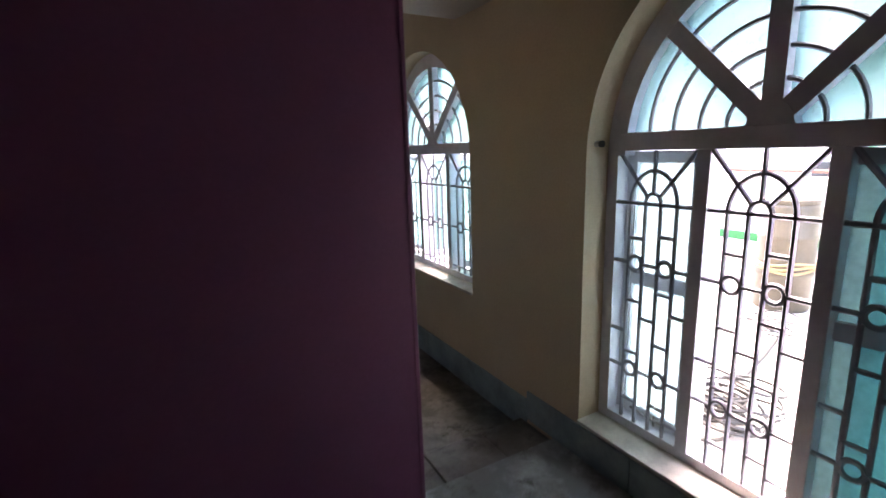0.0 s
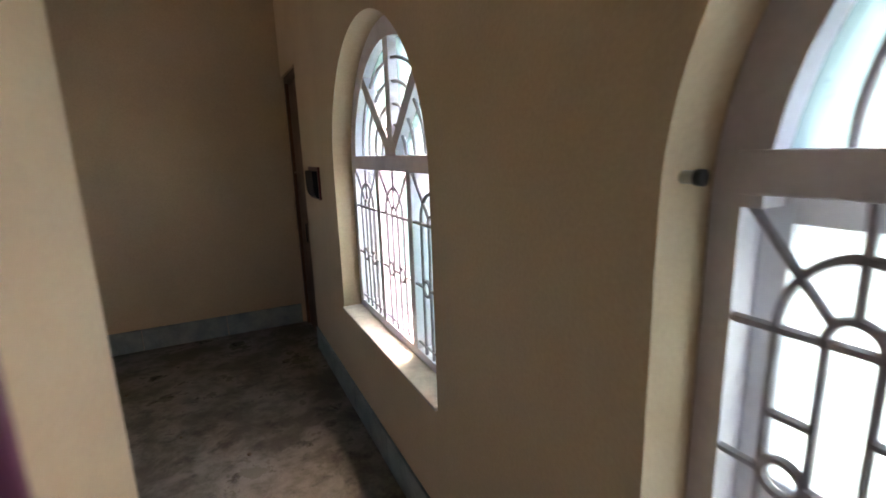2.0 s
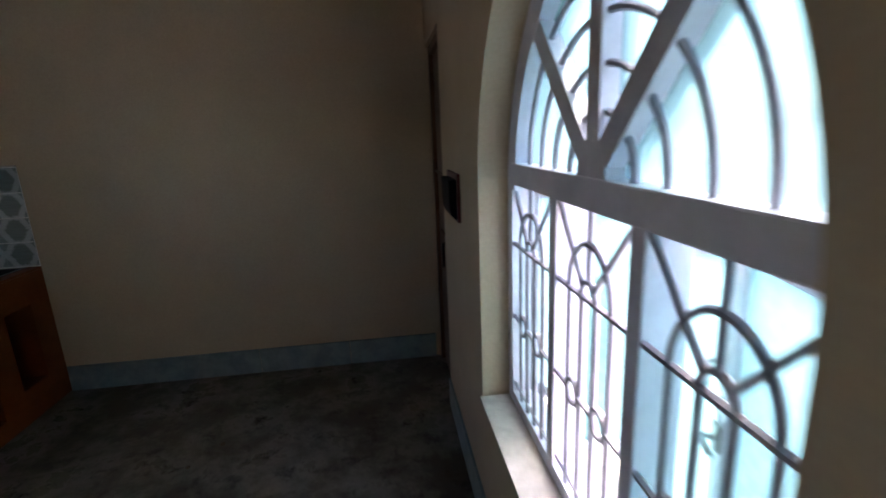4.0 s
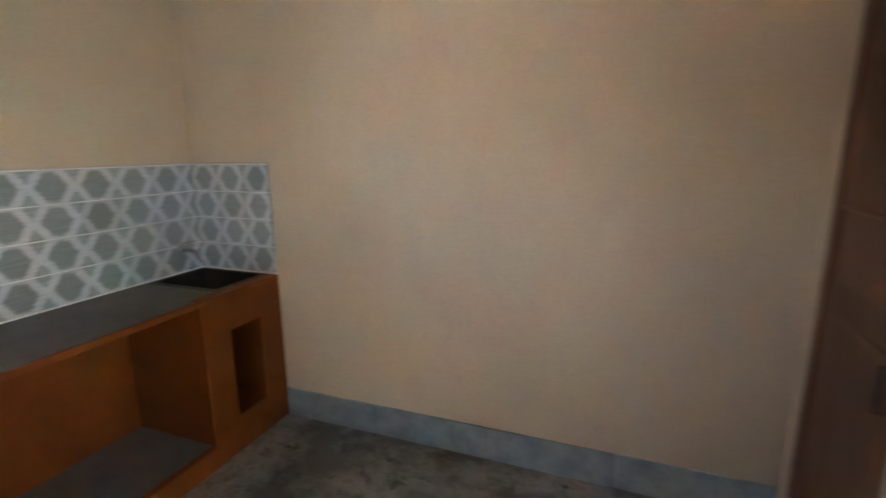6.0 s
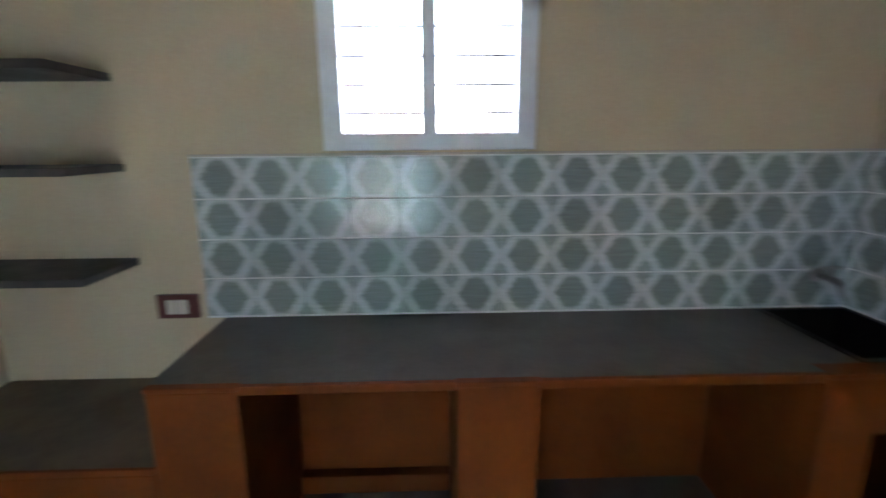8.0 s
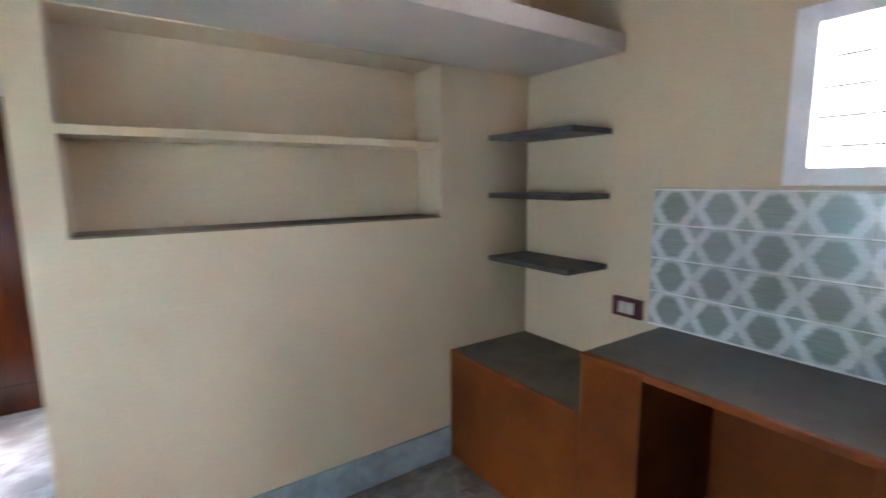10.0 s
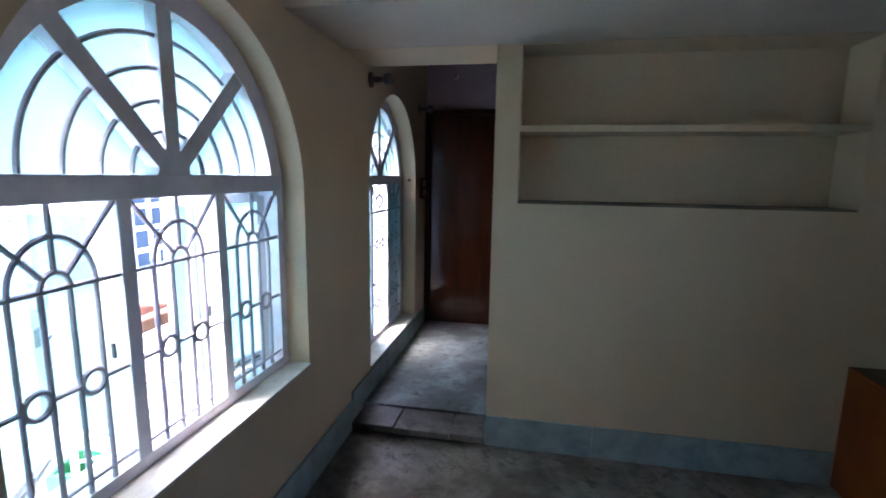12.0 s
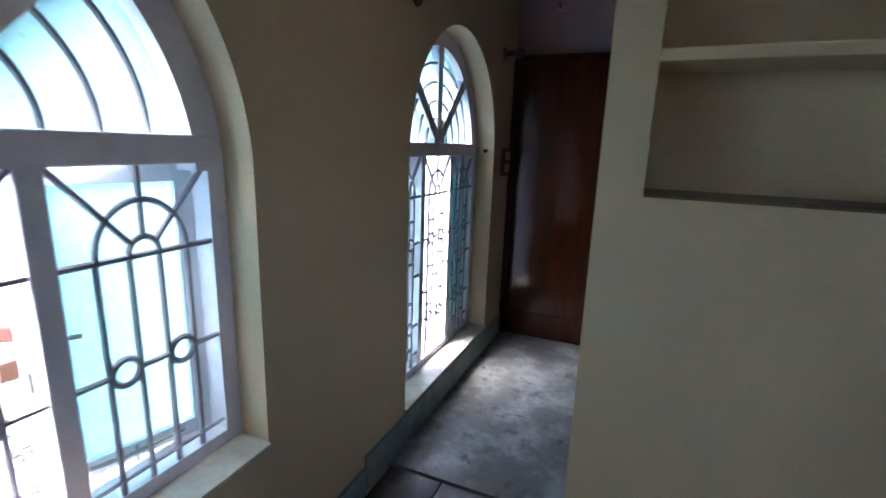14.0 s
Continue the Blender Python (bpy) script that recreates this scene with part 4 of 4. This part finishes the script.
for k in range(3):
    tube(bm, [(3.12 + 0.228 * math.cos(q), 0.29 + 0.228 * math.sin(q), 0.36 + 0.03 * k + 0.015 * math.sin(3 * q + k)) for q in [i * math.tau / 28 for i in range(28)]], 0.012, 6, True)
part("rope", bm, ROPE, drum, "loose brown rope")


def coil(name, x, y, n, r, label, wire):
    ob = thing(name, label, "wire")
    for k in range(n):
        cx, cy = x + random.uniform(-0.14, 0.14), y + random.uniform(-0.12, 0.12)
        tilt = random.uniform(-0.35, 0.35)
        rr = r * random.uniform(0.6, 1.1)
        z = 0.012 + 0.011 * k + abs(tilt) * rr
        part("loop", tube(bmesh.new(), [(cx + rr * math.cos(q), cy + rr * math.sin(q), z + tilt * rr * math.cos(q + k)) for q in [i * math.tau / 22 for i in range(22)]], wire, 5, True), WIRE, ob)
    return ob


coil("wire_coil", 0.91, -0.53, 18, 0.15, "tangled heap of grey wire loops on the terrace", 0.009)
# small wire loops in place of pale loose scraps
coil("wire_coil", 2.42, 0.06, 9, 0.12, "scattered scraps of debris on the terrace, modelled as grey wire loops", 0.006)
coil("wire_coil", 1.3, 0.42, 9, 0.2, "loose white wire loops on the terrace", 0.005)
# a flat wood strip, simplified to a round grey rod
rod = thing("steel_rod", "thin strip lying on the terrace, modelled as a round grey rod", "rod")
part("shaft", tube(bmesh.new(), [(1.15, -0.37, 0.012), (1.9, -0.2, 0.012), (2.55, -0.03, 0.012)], 0.011, 8), WIRE, rod)
def scroll(c, along, z, r, turn):
    """Points of an S-shaped iron scroll in the upright plane through c."""
    pts = []
    for k in range(30):
        q = k / 29
        a = turn * (q - 0.5) * 4.6 * math.pi
        rad = r * (0.25 + 0.75 * (1 - abs(2 * q - 1)))
        half = -1 if q < 0.5 else 1
        u, h = rad * math.cos(a), half * r * 0.95 + rad * math.sin(a) * half
        pts.append((c[0] + along[0] * u, c[1] + along[1] * u, z + h))
    return pts


def balustrade(label, mat, p0, p1, top):
    """A wooden handrail on a white scroll-work iron panel."""
    ob = thing("balustrade", label, "railing", "terrace balustrades")
    d = Vector((p1[0] - p0[0], p1[1] - p0[1], 0))
    n, u = d.length, d.normalized()
    hand = part("handrail", boxed(0, n, -0.035, 0.035, top - 0.03, top + 0.03, bevel=0.01), mat, ob)
    hand.matrix_basis = Matrix.Translation((p0[0], p0[1], 0)) @ Matrix.Rotation(math.atan2(d.y, d.x), 4, "Z")
    for z in (0.12, top - 0.14):
        part("bar", tube(bmesh.new(), [(p0[0], p0[1], z), (p1[0], p1[1], z)], 0.008), IRONWHITE, ob)
    count = max(2, round(n / 0.24))
    for k in range(count + 1):
        x, y = p0[0] + d.x * k / count, p0[1] + d.y * k / count
        part("post", tube(bmesh.new(), [(x, y, 0.0), (x, y, top - 0.028)], 0.008), IRONWHITE, ob)
        if k < count:
            c = (x + d.x / count / 2, y + d.y / count / 2)
            part("scroll", tube(bmesh.new(), scroll(c, u, (top - 0.02) / 2, 0.11, 1 if k % 2 else -1), 0.006, 6), IRONWHITE, ob, "", True)
    return ob


balustrade("white scroll-work iron railing with a brown wooden handrail", BROWNWOOD, (0.68, 0.42), (0.68, 1.12), 0.84)
balustrade("white scroll-work iron railing with an orange painted handrail", BRICKRED, (0.73, 0.46), (1.52, 1.11), 0.84)
crate = thing("crate", "bright green plastic crate on the terrace", "crate")
bm = bmesh.new()
for a in ((0, 0.32, 0, 0.02), (0, 0.32, 0.2, 0.22), (0, 0.02, 0.02, 0.2), (0.3, 0.32, 0.02, 0.2)):
    box(bm, a[0], a[1], a[2], a[3], 0.01, 0.16)
box(bm, 0, 0.32, 0, 0.22, 0.0, 0.012)
part("body", bm, CRATE, crate)
crate.matrix_basis = pose(0.85, 0.62, 0, 0, 0, 20)
leaf = thing("window_leaf", "old white window leaf with pale glass lying on the terrace", "window leaf")
bm = bmesh.new()
for a in ((0, 1.12, 0, 0.05), (0, 1.12, 0.75, 0.8), (0, 0.05, 0.05, 0.75), (1.07, 1.12, 0.05, 0.75), (0.53, 0.58, 0.05, 0.75)):
    box(bm, a[0], a[1], -a[2], -a[3], 0.0, 0.035, bevel=0.003)
part("frame", bm, SASH, leaf)
for x0 in (0.05, 0.58):
    part("pane", boxed(x0, x0 + 0.49 - 0.01, -0.05, -0.75, 0.014, 0.019), GREYSHEET, leaf, "pale blue-grey glass pane")
leaf.matrix_basis = Matrix.Translation((3.70, -0.10, 0.0)) @ Matrix.Rotation(radians(30), 4, "Z") @ Matrix.Rotation(radians(-24), 4, "X")
sack = thing("sack", "crumpled white plastic sack on the terrace", "sack")
bm = bmesh.new()
bmesh.ops.create_icosphere(bm, subdivisions=3, radius=0.13)
for v in bm.verts:
    v.co *= 0.85 + 0.3 * random.random()
    v.co.z = max(-0.1, v.co.z * 1.1)
    v.co += Vector((3.72, 0.16, 0.1))
part("bag", bm, PARAPET, sack)


def building(name, x0, x1, y0, y1, h, face, rows, cols, sill, label):
    """A plain house with a blue glazed window wall on the side that faces the terrace."""
    ob = thing(name, label, "building")
    part("wall", boxed(x0, x1, y0, y1, 0, h, bevel=0.02), PARAPET, ob)
    part("roof", boxed(x0 - 0.15, x1 + 0.15, y0 - 0.15, y1 + 0.15, h, h + 0.15, bevel=0.01), PARAPET, ob)
    for i in range(cols):
        for j in range(rows):
            if face == "x":
                yy, zz = y0 + 0.1 + i * 0.315, sill + j * 0.325
                w_ = part("window", boxed(x0 - 0.035, x0 + 0.01, yy, yy + 0.295, zz, zz + 0.305, bevel=0.004), SASH, ob)
                part("pane", boxed(x0 - 0.042, x0 - 0.034, yy + 0.028, yy + 0.267, zz + 0.028, zz + 0.277), BLUEGLASS, w_, "blue tinted pane")
    return ob


building("house", 4.6, 6.4, -7.1, -1.25, 5.4, "x", 16, 18, 0.04, "white house with a wall of blue panes in white glazing bars")
far_house = building("house", 10.5, 16, -2.0, 8.0, 6.0, "x", 0, 0, 0.5, "pale rendered house beyond the parapet")
# distant dark window as one flat dark grey rectangle
part("window", boxed(10.46, 10.52, 3.28, 2.84, 0.23, 0.97, bevel=0.01), GREYDARK, far_house, "flat dark grey window")

# ---- wall tiles over the counter, piece by piece ----
tiles = tagged(new("tiled_splashback"), "glossy grey-green printed wall tiles above the counter", "tiles", "", "structure")
part("grout", boxed(W, W + 0.006, 0.835, YE - 0.006, 0.893, 1.528), GROUT, tiles, "pale tile joints")
part("grout", boxed(W + 0.006, CF, YE - 0.006, YE, 0.893, 1.528), GROUT, tiles)
part("tile_border", boxed(W, W + 0.012, 0.832, YE - 0.012, 1.5285, 1.5365, bevel=0.002), CEIL, tiles)
part("tile_border", boxed(W + 0.013, CF, YE - 0.012, YE, 1.5285, 1.5365, bevel=0.002), CEIL, tiles)


def tile_mesh(w, off):
    bm = boxed(off - w / 2, off + w / 2, -TILE_H / 2 + 0.003, TILE_H / 2 - 0.003, 0.0, 0.005, bevel=0.0012)
    return mesh_of("tile", bm, TILES)


full = tile_mesh(TILE_W - 0.0012, 0.0)
span = YE - 0.012 - 0.838
ncol = int(span / TILE_W)
rest = span - ncol * TILE_W
cut = tile_mesh(rest - 0.001, -(TILE_W - rest) / 2)
to_west = Matrix(((0, 0, 1, 0), (1, 0, 0, 0), (0, 1, 0, 0), (0, 0, 0, 1)))
to_north = Matrix(((1, 0, 0, 0), (0, 0, -1, 0), (0, 1, 0, 0), (0, 0, 0, 1)))
nn = 0.575 - 0.006
for r in range(4):
    z = 0.8995 + (r + 0.5) * TILE_H
    for c in range(ncol + 1):
        ob = new("tile", full if c < ncol else cut)
        ob.parent = tiles
        ob.matrix_basis = Matrix.Translation((W + 0.006, 0.838 + (c + 0.5) * TILE_W, z)) @ to_west
    for c in range(3):
        wd = min(TILE_W, nn - c * TILE_W)
        if wd < 0.03:
            continue
        ob = new("tile", full if wd > TILE_W - 0.005 else tile_mesh(wd - 0.001, -(TILE_W - wd) / 2))
        ob.parent = tiles
        ob.matrix_basis = Matrix.Translation((W + 0.006 + (c + 0.5) * TILE_W, YE - 0.006, z)) @ to_north
